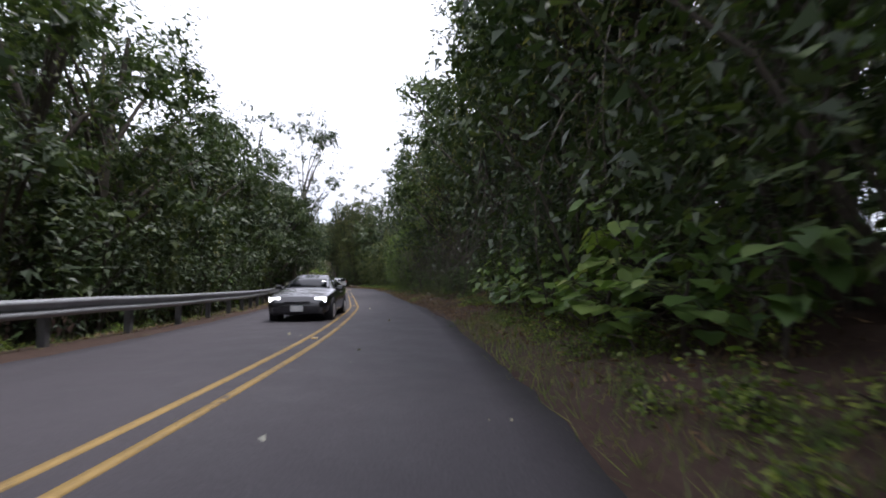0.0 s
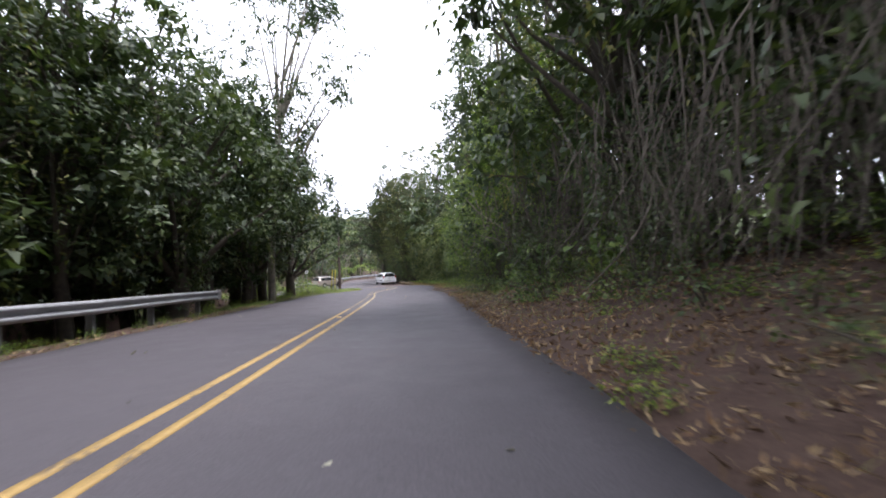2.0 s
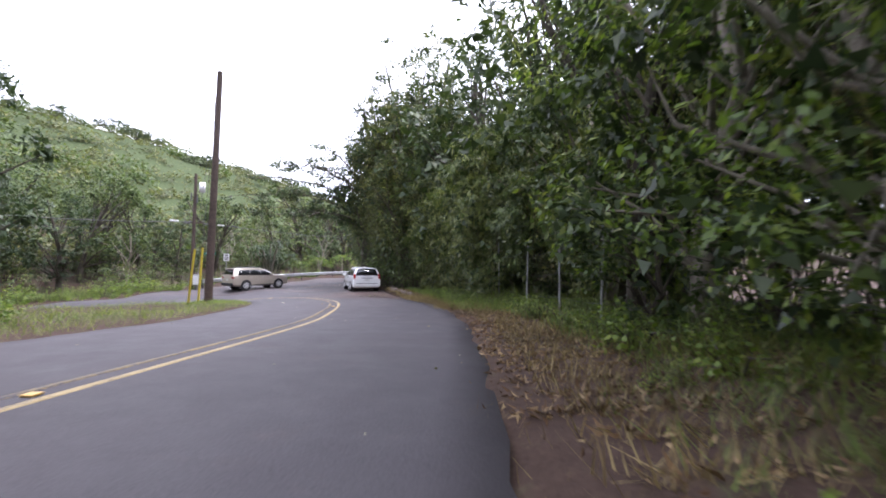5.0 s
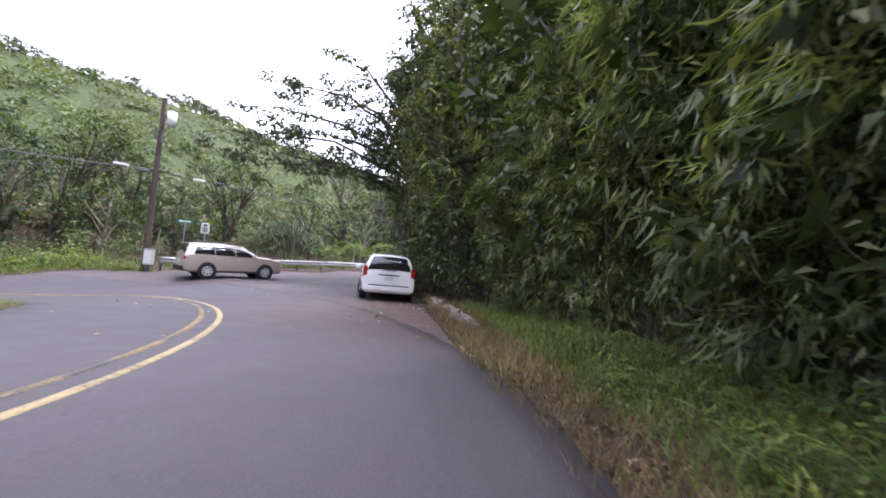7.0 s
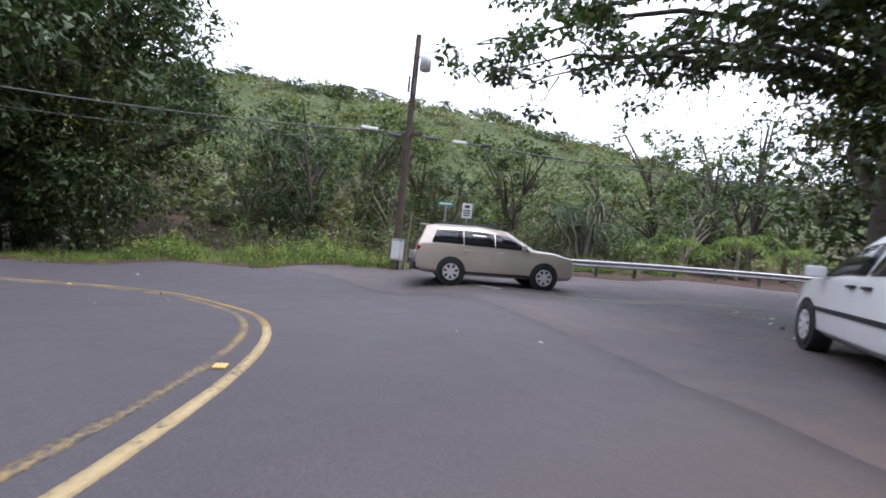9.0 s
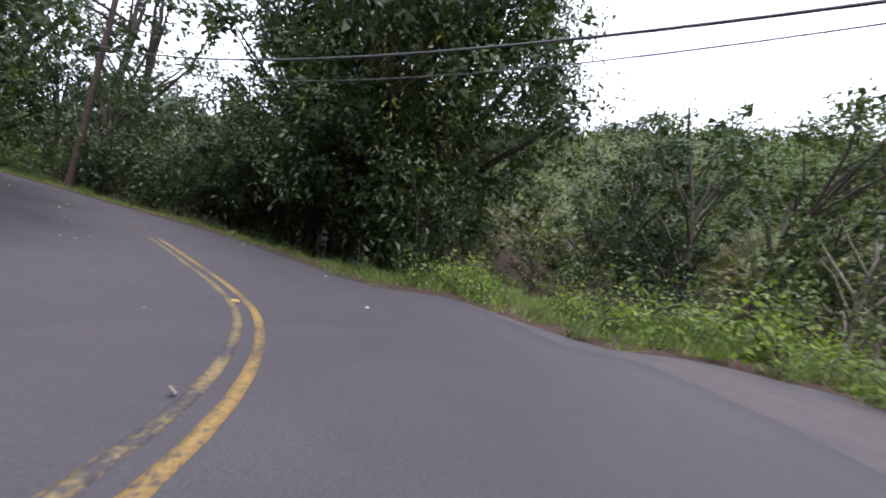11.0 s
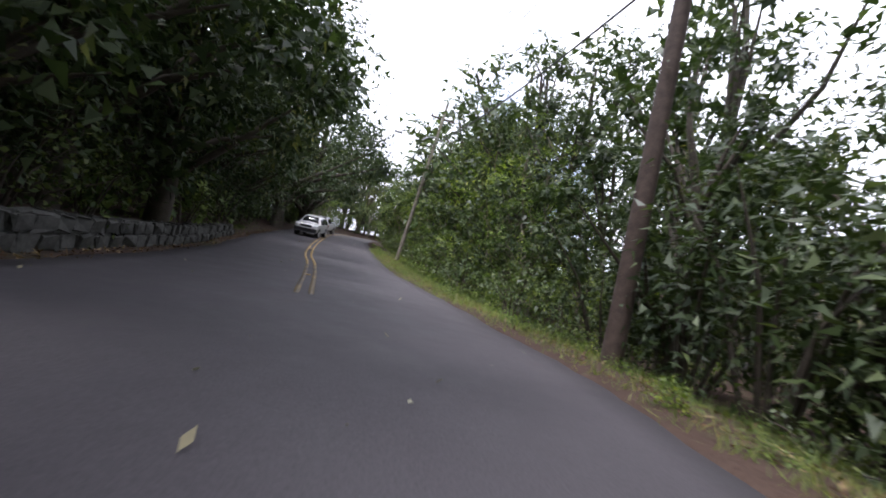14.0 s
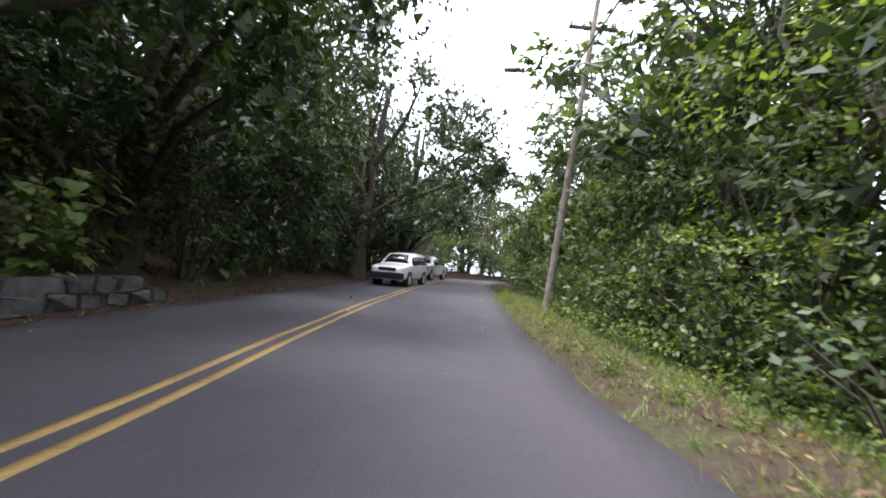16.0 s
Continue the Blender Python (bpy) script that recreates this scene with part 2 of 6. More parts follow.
def tube(points, radii, sides=7):
    """A tapered tube through points: vertices and quads."""
    p = np.asarray(points, float)
    d = np.gradient(p, axis=0)
    d /= np.linalg.norm(d, axis=1)[:, None] + 1e-9
    ref = np.where(np.abs(d[:, 2:3]) > 0.9, [[1.0, 0, 0]], [[0, 0, 1.0]])
    a = np.cross(d, ref)
    a /= np.linalg.norm(a, axis=1)[:, None] + 1e-9
    b = np.cross(d, a)
    an = np.linspace(0, 2 * np.pi, sides, endpoint=False)
    ring = a[:, None] * np.cos(an)[None, :, None] + b[:, None] * np.sin(an)[None, :, None]
    v = (p[:, None] + ring * np.asarray(radii, float)[:, None, None]).reshape(-1, 3)
    f = []
    for i in range(len(p) - 1):
        for j in range(sides):
            k = (j + 1) % sides
            f.append((i * sides + j, i * sides + k, (i + 1) * sides + k, (i + 1) * sides + j))
    return v, np.array(f)


def join(pieces):
    vs, fs, n = [], [], 0
    for v, f in pieces:
        vs.append(v)
        fs.append(np.asarray(f) + n)
        n += len(v)
    return np.concatenate(vs), np.concatenate(fs)


def unit(v):
    return v / (np.linalg.norm(v, axis=-1, keepdims=True) + 1e-9)


def leaves(rng, p, out, size, width=0.26, droop=0.3, loose=0.8, fold=0.12, sides=4):
    """One leaf at each place p, its face turned outwards and up; folded with four corners, flat with three."""
    n = len(p)
    o = unit(out)
    nor = unit(o * 0.55 + [0, 0, 0.55] + rng.normal(0, 1, (n, 3)) * loose * 0.55)
    a = unit(o * 0.5 + rng.normal(0, 1, (n, 3)) * 0.7 + [0, 0, -droop])
    a = unit(a - nor * (a * nor).sum(1, keepdims=True))
    s = np.cross(nor, a)
    ln = size * rng.uniform(0.6, 1.35, (n, 1))
    if sides == 3:
        v = np.stack([p - s * ln * width, p + s * ln * width + a * ln * 0.25, p + a * ln], 1)
    else:
        mid = p + a * ln * 0.45
        v = np.stack([p, mid - s * ln * width - nor * ln * fold, p + a * ln - nor * ln * 0.1, mid + s * ln * width - nor * ln * fold], 1)
    return v.reshape(-1, 3), np.arange(sides * n).reshape(-1, sides)


def blades(rng, base, up, length, width=0.03, droop=0.5, seg=3):
    """Long drooping blades: strips of seg quads."""
    n = len(base)
    d = unit(up + rng.normal(0, 0.25, (n, 3)))
    side = unit(np.cross(d, [0, 0, 1]) + rng.normal(0, 0.2, (n, 3)))
    ln = length * rng.uniform(0.6, 1.3, (n, 1))
    dr = droop * rng.uniform(0.5, 1.5, (n, 1))
    v = []
    for i in range(seg + 1):
        u = i / seg
        c = base + d * ln * u + np.array([0, 0, -1.0]) * ln * dr * u * u
        w = width * ln * (1 - u * 0.92) * (0.55 + 0.45 * min(1, u * 3))
        v += [c + side * w, c - side * w]
    v = np.stack(v, 1)
    k = 2 * (seg + 1)
    f = [[2 * i, 2 * i + 1, 2 * i + 3, 2 * i + 2] for i in range(seg)]
    f = (np.arange(n)[:, None, None] * k + np.array(f)[None]).reshape(-1, 4)
    return v.reshape(-1, 3), f


def ball(rng, n):
    return unit(rng.normal(0, 1, (n, 3)))


# ---- the road's line: centre of the double yellow line, from the upper leg round the bend to the lower leg ----
CENTRE = [
    (-2.15, -40, 1.22), (-2.0, -25, 0.61), (-1.95, -10, -0.06), (-1.95, 0, -0.49), (-2.15, 5.5, -0.72), (-2.7, 11.1, -0.95), (-3.95, 19, -1.28), (-5.0, 23.7, -1.48),
    (-6.35, 29.3, -1.65), (-8.0, 36, -1.85), (-9.6, 42.2, -2.0), (-11.0, 46.4, -2.15), (-12.2, 50.8, -2.32), (-13.1, 56.5, -2.55), (-14.2, 62.5, -2.8),
    (-15.1, 65.5, -2.9), (-16.3, 68.6, -3.0), (-17.7, 71.2, -3.1), (-19.5, 73.4, -3.22), (-21.5, 75.1, -3.35), (-23.5, 76.25, -3.5), (-25.6, 77.0, -3.66),
    (-27.8, 77.2, -3.87), (-30.2, 76.8, -4.13), (-32.55, 75.95, -4.35), (-34.75, 74.35, -4.55), (-36.35, 72.4, -4.7), (-37.6, 70.3, -4.77), (-38.75, 68.2, -4.8),
    (-39.65, 66.0, -4.8), (-40.15, 63, -4.8), (-40.05, 59, -4.79), (-39.9, 55.5, -4.76), (-39.5, 52.4, -4.74), (-39.0, 49, -4.7), (-38.4, 45.4, -4.62),
    (-37.6, 41.5, -4.45), (-36.85, 36.1, -4.1), (-36.2, 30, -3.7), (-35.7, 24, -3.28), (-35.3, 16, -2.75), (-36, 6, -2.2), (-39, -5, -1.8), (-46, -15, -1.5), (-58, -23, -1.2),
]
# half widths (left, right) and the rise of the ground beside the road (left, right), by the road's y on each leg
SIDES = [(0, 3.9, 3.0, -1.0, 1.6), (5, 3.6, 3.05, -1.0, 1.6), (7, 4.2, 3.3, -1.0, 1.5), (8, 4.5, 3.4, -1.0, 1.5), (10, 4.6, 3.9, -0.8, 1.2), (12, 4.2, 4.0, -0.4, 0.9),
         (14, 3.3, 4.0, 0.1, 0.5), (18, 3.3, 4.2, 0.2, 0.3), (22, 3.4, 4.6, 0.1, 0.0), (26, 3.4, 4.6, 0.1, -0.2), (28, 3.4, 4.2, 0.6, -0.5), (30, 3.3, 3.5, 0.9, -0.8),
         (33, 3.3, 3.7, 1.2, -1.0), (35, 3.3, 3.8, 1.2, -1.0), (37, 3.3, 4.0, 1.2, -1.0), (42, 3.3, 4.0, 1.2, -0.8)]


def spline(pts, step):
    p = np.asarray(pts, float)
    e = np.vstack([2 * p[0] - p[1], p, 2 * p[-1] - p[-2]])
    out, key = [], []
    for i in range(1, len(e) - 2):
        n = max(2, int(np.linalg.norm(e[i + 1] - e[i]) / step))
        for u in np.arange(n) / n:
            a, b, c, d = e[i - 1], e[i], e[i + 1], e[i + 2]
            out.append(0.5 * (2 * b + (c - a) * u + (2 * a - 5 * b + 4 * c - d) * u * u + (3 * b - a - 3 * c + d) * u**3))
            key.append(i - 1 + u)
    return np.array(out), np.array(key)


LINE, KEY = spline(CENTRE, 0.5)
TAN = unit(np.gradient(LINE[:, :2], axis=0))
NOR = np.stack([TAN[:, 1], -TAN[:, 0]], 1)  # to the right
ARC = np.concatenate([[0], np.cumsum(np.linalg.norm(np.diff(LINE[:, :2], axis=0), axis=1))])
side_t = np.array(SIDES)
HALF_L, HALF_R, RISE_L, RISE_R = (np.interp(KEY, side_t[:, 0], side_t[:, k]) for k in (1, 2, 3, 4))
# the side road's two edges, from the bend to the north
APRON_L = np.array([(-40.2, 74.9), (-38.9, 77.2), (-38.0, 79.4), (-37.3, 81.4), (-36.1, 83.7), (-34.9, 86.4), (-32.9, 91.8), (-30.4, 97.2), (-26, 101.2), (-18.4, 104.6), (-8, 108)], float)
APRON_R = np.array([(-15.0, 74.3), (-16.6, 77.6), (-18.8, 81.7), (-20.0, 84.2), (-22.3, 86.6), (-24.2, 88.8), (-24.6, 92), (-22, 96), (-14, 100), (-3, 103)], float)
ANCHORS = np.array([(-20, 84, -3.30), (-20, 90, -3.20), (-27, 84, -3.46), (-27, 90, -3.32), (-34, 86, -3.50), (-36, 91, -3.25), (-40, 86, -3.60), (-38, 82.5, -3.72), (-25, 99, -2.85),
                    (-15, 100, -2.75), (-13, 88, -2.80), (-38, 77.8, -4.2), (-36.2, 80.2, -3.86), (-31, 99, -2.95), (-44, 92, -3.60), (-47, 84, -4.30)])
BASE_PTS = np.vstack([LINE[::2], ANCHORS, ANCHORS])


def smooth(a, b, x):
    u = np.clip((x - a) / (b - a), 0, 1)
    return u * u * (3 - 2 * u)


def base_z(x, y):
    x, y = np.atleast_1d(x).astype(float), np.atleast_1d(y).astype(float)
    out = np.empty(len(x))
    for i in range(0, len(x), 4000):
        d2 = (x[i:i + 4000, None] - BASE_PTS[None, :, 0]) ** 2 + (y[i:i + 4000, None] - BASE_PTS[None, :, 1]) ** 2
        w = (d2 + 3.0) ** -3.0
        out[i:i + 4000] = (w * BASE_PTS[None, :, 2]).sum(1) / w.sum(1)
    return out


def beside(x, y):
    """Nearest sample of the road's line and the signed distance from it (right is positive)."""
    x, y = np.atleast_1d(x).astype(float), np.atleast_1d(y).astype(float)
    idx = np.empty(len(x), int)
    for i in range(0, len(x), 4000):
        d2 = (x[i:i + 4000, None] - LINE[None, :, 0]) ** 2 + (y[i:i + 4000, None] - LINE[None, :, 1]) ** 2
        idx[i:i + 4000] = d2.argmin(1)
    off = np.stack([x, y], 1) - LINE[idx, :2]
    return idx, np.sign((off * NOR[idx]).sum(1)) * np.linalg.norm(off, axis=1)


def in_apron(x, y):
    x, y = np.atleast_1d(x).astype(float), np.atleast_1d(y).astype(float)
    poly = np.vstack([APRON_L, APRON_R[::-1]])
    inside = np.zeros(len(x), bool)
    for (x0, y0), (x1, y1) in zip(poly, np.roll(poly, -1, 0)):
        hit = (y0 > y) != (y1 > y)
        inside ^= hit & (x < (x1 - x0) * (y - y0) / (y1 - y0 + 1e-12) + x0)
    return inside


def wave(x, y, k, seed=0.0):
    return (np.sin(x * k + 1.3 + seed) * np.cos(y * k * 0.83 + seed * 2.1) + 0.6 * np.sin(x * k * 2.1 + y * k * 1.7 + seed * 3) + 0.35 * np.cos(x * k * 4.3 - y * k * 3.9 + seed)) / 1.95


def hill(x, y):
    u = (x + 34) * -0.94 + (y - 82) * 0.342
    v = (x + 34) * 0.342 + (y - 82) * 0.94
    w = np.maximum(u, (y - 112) * 0.9)
    h = 40 * smooth(12, 120, w) + 8 * smooth(110, 240, w)
    h *= 1 - 0.35 * smooth(20, 160, v)
    return h + smooth(15, 50, w) * (1.6 * wave(x, y, 0.11) + 0.7 * wave(x, y, 0.33, 2))


def ground_z(x, y, bare=False):
    x, y = np.atleast_1d(x).astype(float), np.atleast_1d(y).astype(float)
    i, off = beside(x, y)
    d = np.where(off > 0, off - HALF_R[i], -off - HALF_L[i])
    ap = in_apron(x, y)
    d = np.where(ap, -2.0, d)
    rise = np.where(off > 0, RISE_R[i], RISE_L[i])
    z = base_z(x, y) + rise * smooth(0.2, 6, d) * (1 - 0.7 * smooth(9, 18, d))
    z += hill(x, y) * smooth(4, 20, d)
    z += smooth(0.1, 2.5, d) * (0.12 * wave(x, y, 0.9) + 0.05 * wave(x, y, 2.6, 1))
    z += smooth(-0.1, 0.6, d) * 0.03
    if not bare:
        z -= 0.24 * (1 - smooth(-0.55, -0.05 , d + 0.12 * wave(x, y, 3.1, 4)))
    return z


def gz(x, y):
    return float(ground_z(x, y)[0])


def along(i, off):
    return LINE[i, 0] + NOR[i, 0] * off, LINE[i, 1] + NOR[i, 1] * off


def at_arc(s):
    return int(np.clip(np.searchsorted(ARC, s), 0, len(ARC) - 1))


def arc_near(x, y):
    return ARC[beside(x, y)[0][0]]


# ---- ground ----
xs = np.concatenate([-np.geomspace(900, 66, 26), np.arange(-64, 18, 0.7), np.geomspace(20, 900, 24)])
ys = np.concatenate([-np.geomspace(900, 42, 24), np.arange(-40, 114, 0.7), np.geomspace(116, 900, 26)])
gx, gy = np.meshgrid(xs, ys)
gzv = ground_z(gx.ravel(), gy.ravel())
nx, ny = len(xs), len(ys)
ij = np.arange(nx * ny).reshape(ny, nx)
quads = np.stack([ij[:-1, :-1], ij[:-1, 1:], ij[1:, 1:], ij[1:, :-1]], -1).reshape(-1, 4)
tagged(new("ground", mesh_of("ground", np.stack([gx.ravel(), gy.ravel(), gzv], 1), quads, GROUND, True)), "brown soil and grass sloping beside the road", "ground", kind="structure")


def strip(left, right, z_left, z_right, cols, drop=0.0, bulge=None):
    """A sheet between two edges, with skirts that go down at both sides."""
    u = np.linspace(0, 1, cols)
    p = left[:, None] * (1 - u)[None, :, None] + right[:, None] * u[None, :, None]
    z = z_left[:, None] * (1 - u) + z_right[:, None] * u
    if bulge is not None:
        z = z + bulge(u)
    v = np.concatenate([p, z[..., None]], -1)
    if drop:
        a, b = v[:, :1].copy(), v[:, -1:].copy()
        a[..., 2] -= drop
        b[..., 2] -= drop
        v = np.concatenate([a, v, b], 1)
    r, c = v.shape[:2]
    k = np.arange(r * c).reshape(r, c)
    f = np.stack([k[:-1, :-1], k[:-1, 1:], k[1:, 1:], k[1:, :-1]], -1).reshape(-1, 4)
    return v.reshape(-1, 3), f


def ragged(n, seed, amount):
    r = np.random.default_rng(seed)
    w = r.normal(0, 1, n)
    return amount * (np.convolve(w, np.ones(5) / 5, "same") + 0.4 * w)


edge_l = LINE[:, :2] - NOR * (HALF_L + ragged(len(LINE), 1, 0.07))[:, None]
edge_r = LINE[:, :2] + NOR * (HALF_R + ragged(len(LINE), 2, 0.07))[:, None]
crown = 0.035
zl, zr = base_z(*edge_l.T), base_z(*edge_r.T)
zl, zr = zl - LINE[:, 2] - crown, zr - LINE[:, 2] - crown
dl, dr = np.linalg.norm(edge_l - LINE[:, :2], axis=1), np.linalg.norm(edge_r - LINE[:, :2], axis=1)
BEND = (zl * dr + zr * dl) / (dl * dr * (dl + dr))
SLOPE = (zr - BEND * dr**2) / dr


def road_z(i, off):
    return LINE[i, 2] + crown + SLOPE[i] * off + BEND[i] * off**2


rows_ = np.arange(len(LINE))[:, None]
cross = np.linspace(0, 1, 15)[None]
ro = -dl[:, None] * (1 - cross) + dr[:, None] * cross
rp = edge_l[:, None] * (1 - cross[..., None]) + edge_r[:, None] * cross[..., None]
sheet = np.concatenate([rp, road_z(rows_, ro)[..., None]], -1)
skirt_l, skirt_r = sheet[:, :1] - [0, 0, 0.2], sheet[:, -1:] - [0, 0, 0.2]
sheet = np.concatenate([skirt_l, sheet, skirt_r], 1)
k = np.arange(sheet.shape[0] * 17).reshape(-1, 17)
rv, rf = sheet.reshape(-1, 3), np.stack([k[:-1, :-1], k[:-1, 1:], k[1:, 1:], k[1:, :-1]], -1).reshape(-1, 4)
road = tagged(new("road", mesh_of("road", rv, rf, ASPHALT, True)), "worn grey asphalt road with a hairpin bend", "road", kind="structure")
al, _ = spline(APRON_L, 0.8)
ar_, _ = spline(APRON_R, 0.8)
tt = np.linspace(0, 1, 110)
al = np.stack([np.interp(tt, np.linspace(0, 1, len(al)), al[:, k]) for k in (0, 1)], 1)
ar_ = np.stack([np.interp(tt, np.linspace(0, 1, len(ar_)), ar_[:, k]) for k in (0, 1)], 1)
u = np.linspace(0, 1, 60)
ap = al[:, None] * (1 - u)[None, :, None] + ar_[:, None] * u[None, :, None]
under, over = beside(ap[..., 0].ravel(), ap[..., 1].ravel())
apz = base_z(ap[..., 0].ravel(), ap[..., 1].ravel()) - 0.007
apz = np.where(over < HALF_R[under] - 0.15, np.minimum(apz, road_z(under, over)) - 0.08, apz).reshape(ap.shape[:2])
k = np.arange(110 * 60).reshape(110, 60)
tagged(new("side_road", mesh_of("side_road", np.concatenate([ap, apz[..., None]], -1).reshape(-1, 3), np.stack([k[:-1, :-1], k[:-1, 1:], k[1:, 1:], k[1:, :-1]], -1).reshape(-1, 4), DUSTY, True)),
       "dusty asphalt side road leaving the bend", "road", kind="structure")


def line_z(p):
    i, off = beside(p[:, 0], p[:, 1])
    return road_z(i, off)


def painted(name, i0, i1, off, width, mat, label):
    n = slice(i0, i1)
    off = np.interp(KEY[n], [19, 23, 30, 34], off)
    a = LINE[n, :2] + NOR[n] * (off - width / 2)[:, None]
    b = LINE[n, :2] + NOR[n] * (off + width / 2)[:, None]
    i = np.arange(len(LINE))[n]
    v, f = strip(a, b, road_z(i, off - width / 2) + 0.005, road_z(i, off + width / 2) + 0.005, 2, 0.02)
    return tagged(new(name, mesh_of(name, v, f, mat)), label, "road marking", kind="structure")


BREAKS = [0, int(np.searchsorted(KEY, 29.0)), int(np.searchsorted(KEY, 32.5)), int(np.searchsorted(KEY, 34.6)), len(KEY)]
B0, B1, B2 = (int(np.searchsorted(KEY, k)) for k in (9.0, 21.5, 28.15))
for i0, i1, ma, mb in ((0, B0 + 1, YELLOW_LINE, YELLOW_LINE), (B0, B1 + 1, YELLOW_WORN, YELLOW_PALE), (B1, B2 + 1, YELLOW_WORN, YELLOW_OLD), (B2, BREAKS[1] + 1, YELLOW_FADED, YELLOW_FADED), (BREAKS[2], BREAKS[3] + 1, YELLOW_WORN, YELLOW_WORN), (BREAKS[3], BREAKS[4], YELLOW_LINE, YELLOW_LINE)):
    painted("yellow_line", i0, i1, (-0.165, -0.065, -0.065, -0.09), 0.1, ma, "worn yellow centre line on asphalt")
    painted("yellow_line", i0, i1, (0.165,) * 4, 0.105, mb, "yellow centre line on asphalt")

# ---- plants: a few kinds, each built once ----


def make_tree(seed, height, spread, base, clumps, per, size, leaf, bark, label, droop=0.35, vines=0, trunk_r=0.22, flat=0.5, lean=0.08, width=0.24, clump_r=0.24, inner=10, corners=3, name="tree", reach=(0, 0)):
    """A tapered trunk with limbs to the clumps of an uneven crown."""
    rng = np.random.default_rng(seed)
    t = thing(name, label, {"creeper_bush": "shrub", "cane_thicket": "cane grass"}.get(name, "tree"))
    top = np.array([rng.normal(0, lean * height) + reach[0], rng.normal(0, lean * height) + reach[1], height * 0.86])
    knots = np.array([top * u * np.array([u, u, 1]) + [rng.normal(0, 0.12) * (0 < u < 1), rng.normal(0, 0.12) * (0 < u < 1), 0] for u in np.linspace(0, 1, 8)])
    pieces = [tube(np.vstack([[0, 0, -0.6], knots]), np.concatenate([[trunk_r * 1.5], np.linspace(trunk_r * 1.15, trunk_r * 0.25, 8)]), 8)]
    cs, rs = [], []
    for _ in range(clumps):
        d = ball(rng, 1)[0]
        r = rng.uniform(0.45, 1.0) ** 0.6
        c = np.array([d[0] * spread * r, d[1] * spread * r, 0]) + top * [0.6, 0.6, 0]
        c[2] = base + (height - base) * (0.5 + 0.5 * d[2] * r) - flat * 0.12 * np.hypot(c[0], c[1])
        cs.append(c)
        rs.append(spread * clump_r * rng.uniform(0.7, 1.45))
    for c in cs[: min(16, clumps)]:
        a = knots[min(6, max(1, int(7 * min(0.9, max(0.1, c[2] / height - 0.22)))))]
        m = (a + c) / 2 + rng.normal(0, 0.25, 3) + [0, 0, 0.25]
        pieces.append(tube([a, m, c], [trunk_r * 0.42, trunk_r * 0.26, trunk_r * 0.06], 5))
    v, f = join(pieces)
    if name == "cane_thicket":
        tagged(part_of("stalk", v, f, bark, t, smooth=True), kind="stuff")
    else:
        part_of("trunk", v, f, bark, t, smooth=True)
    lp, lo, ip, io = [], [], [], []
    for c, r in zip(cs, rs):
        m = max(4, per // 11)
        d = ball(rng, m)
        d[:, 2] = np.abs(d[:, 2]) * np.where(rng.random(m) < 0.72, 1, -1)
        tips = c + d * rng.uniform(0.5, 1.12, (m, 1)) * r * [1.15, 1.15, 0.85]
        k = rng.integers(0, m, per)
        lp.append(tips[k] + rng.normal(0, 1, (per, 3)) * [0.17 * r, 0.17 * r, 0.1 * r] - d[k] * rng.uniform(0, 0.25, (per, 1)) * r)
        lo.append(d[k] + rng.normal(0, 0.22, (per, 3)))
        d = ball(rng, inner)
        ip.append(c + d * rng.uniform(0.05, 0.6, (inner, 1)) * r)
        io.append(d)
    lp, lo = np.concatenate(lp), np.concatenate(lo)
    v, f = leaves(rng, lp, lo, size, width, droop, 0.55, sides=corners)
    part_of("crown", v, f, leaf, t)
    # Dark leaves in every crown, green ones too: inner shade put into the colour.
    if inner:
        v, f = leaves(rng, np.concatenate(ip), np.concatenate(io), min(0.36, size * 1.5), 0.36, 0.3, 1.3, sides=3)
        part_of("inner_foliage", v, f, LEAF_DARK, t, "large dark leaves massed inside the crown as its painted shade")
    if vines:
        vp = []
        for _ in range(vines):
            c, r = cs[rng.integers(len(cs))], rs[rng.integers(len(rs))]
            s = c + ball(rng, 1)[0] * r * [1, 1, 0.3]
            ln = rng.uniform(0.25, 0.75) * s[2]
            z = np.arange(0, ln, 0.1)
            vp.append(np.stack([s[0] + 0.12 * np.sin(z * 2 + s[0]) + rng.normal(0, 0.06, len(z)), s[1] + 0.12 * np.cos(z * 1.7) + rng.normal(0, 0.06, len(z)), s[2] - z], 1))
        vp = np.concatenate(vp)
        v, f = leaves(rng, vp, rng.normal(0, 1, vp.shape) * [1, 1, 0.2], min(0.17, size * 0.85), 0.2, 1.1, sides=3)
        tagged(part_of("hanging_vine", v, f, LEAF_BRIGHT if leaf == LEAF_BRIGHT else LEAF_OLIVE, t, "vines hanging in strands"), kind="stuff")
    return t


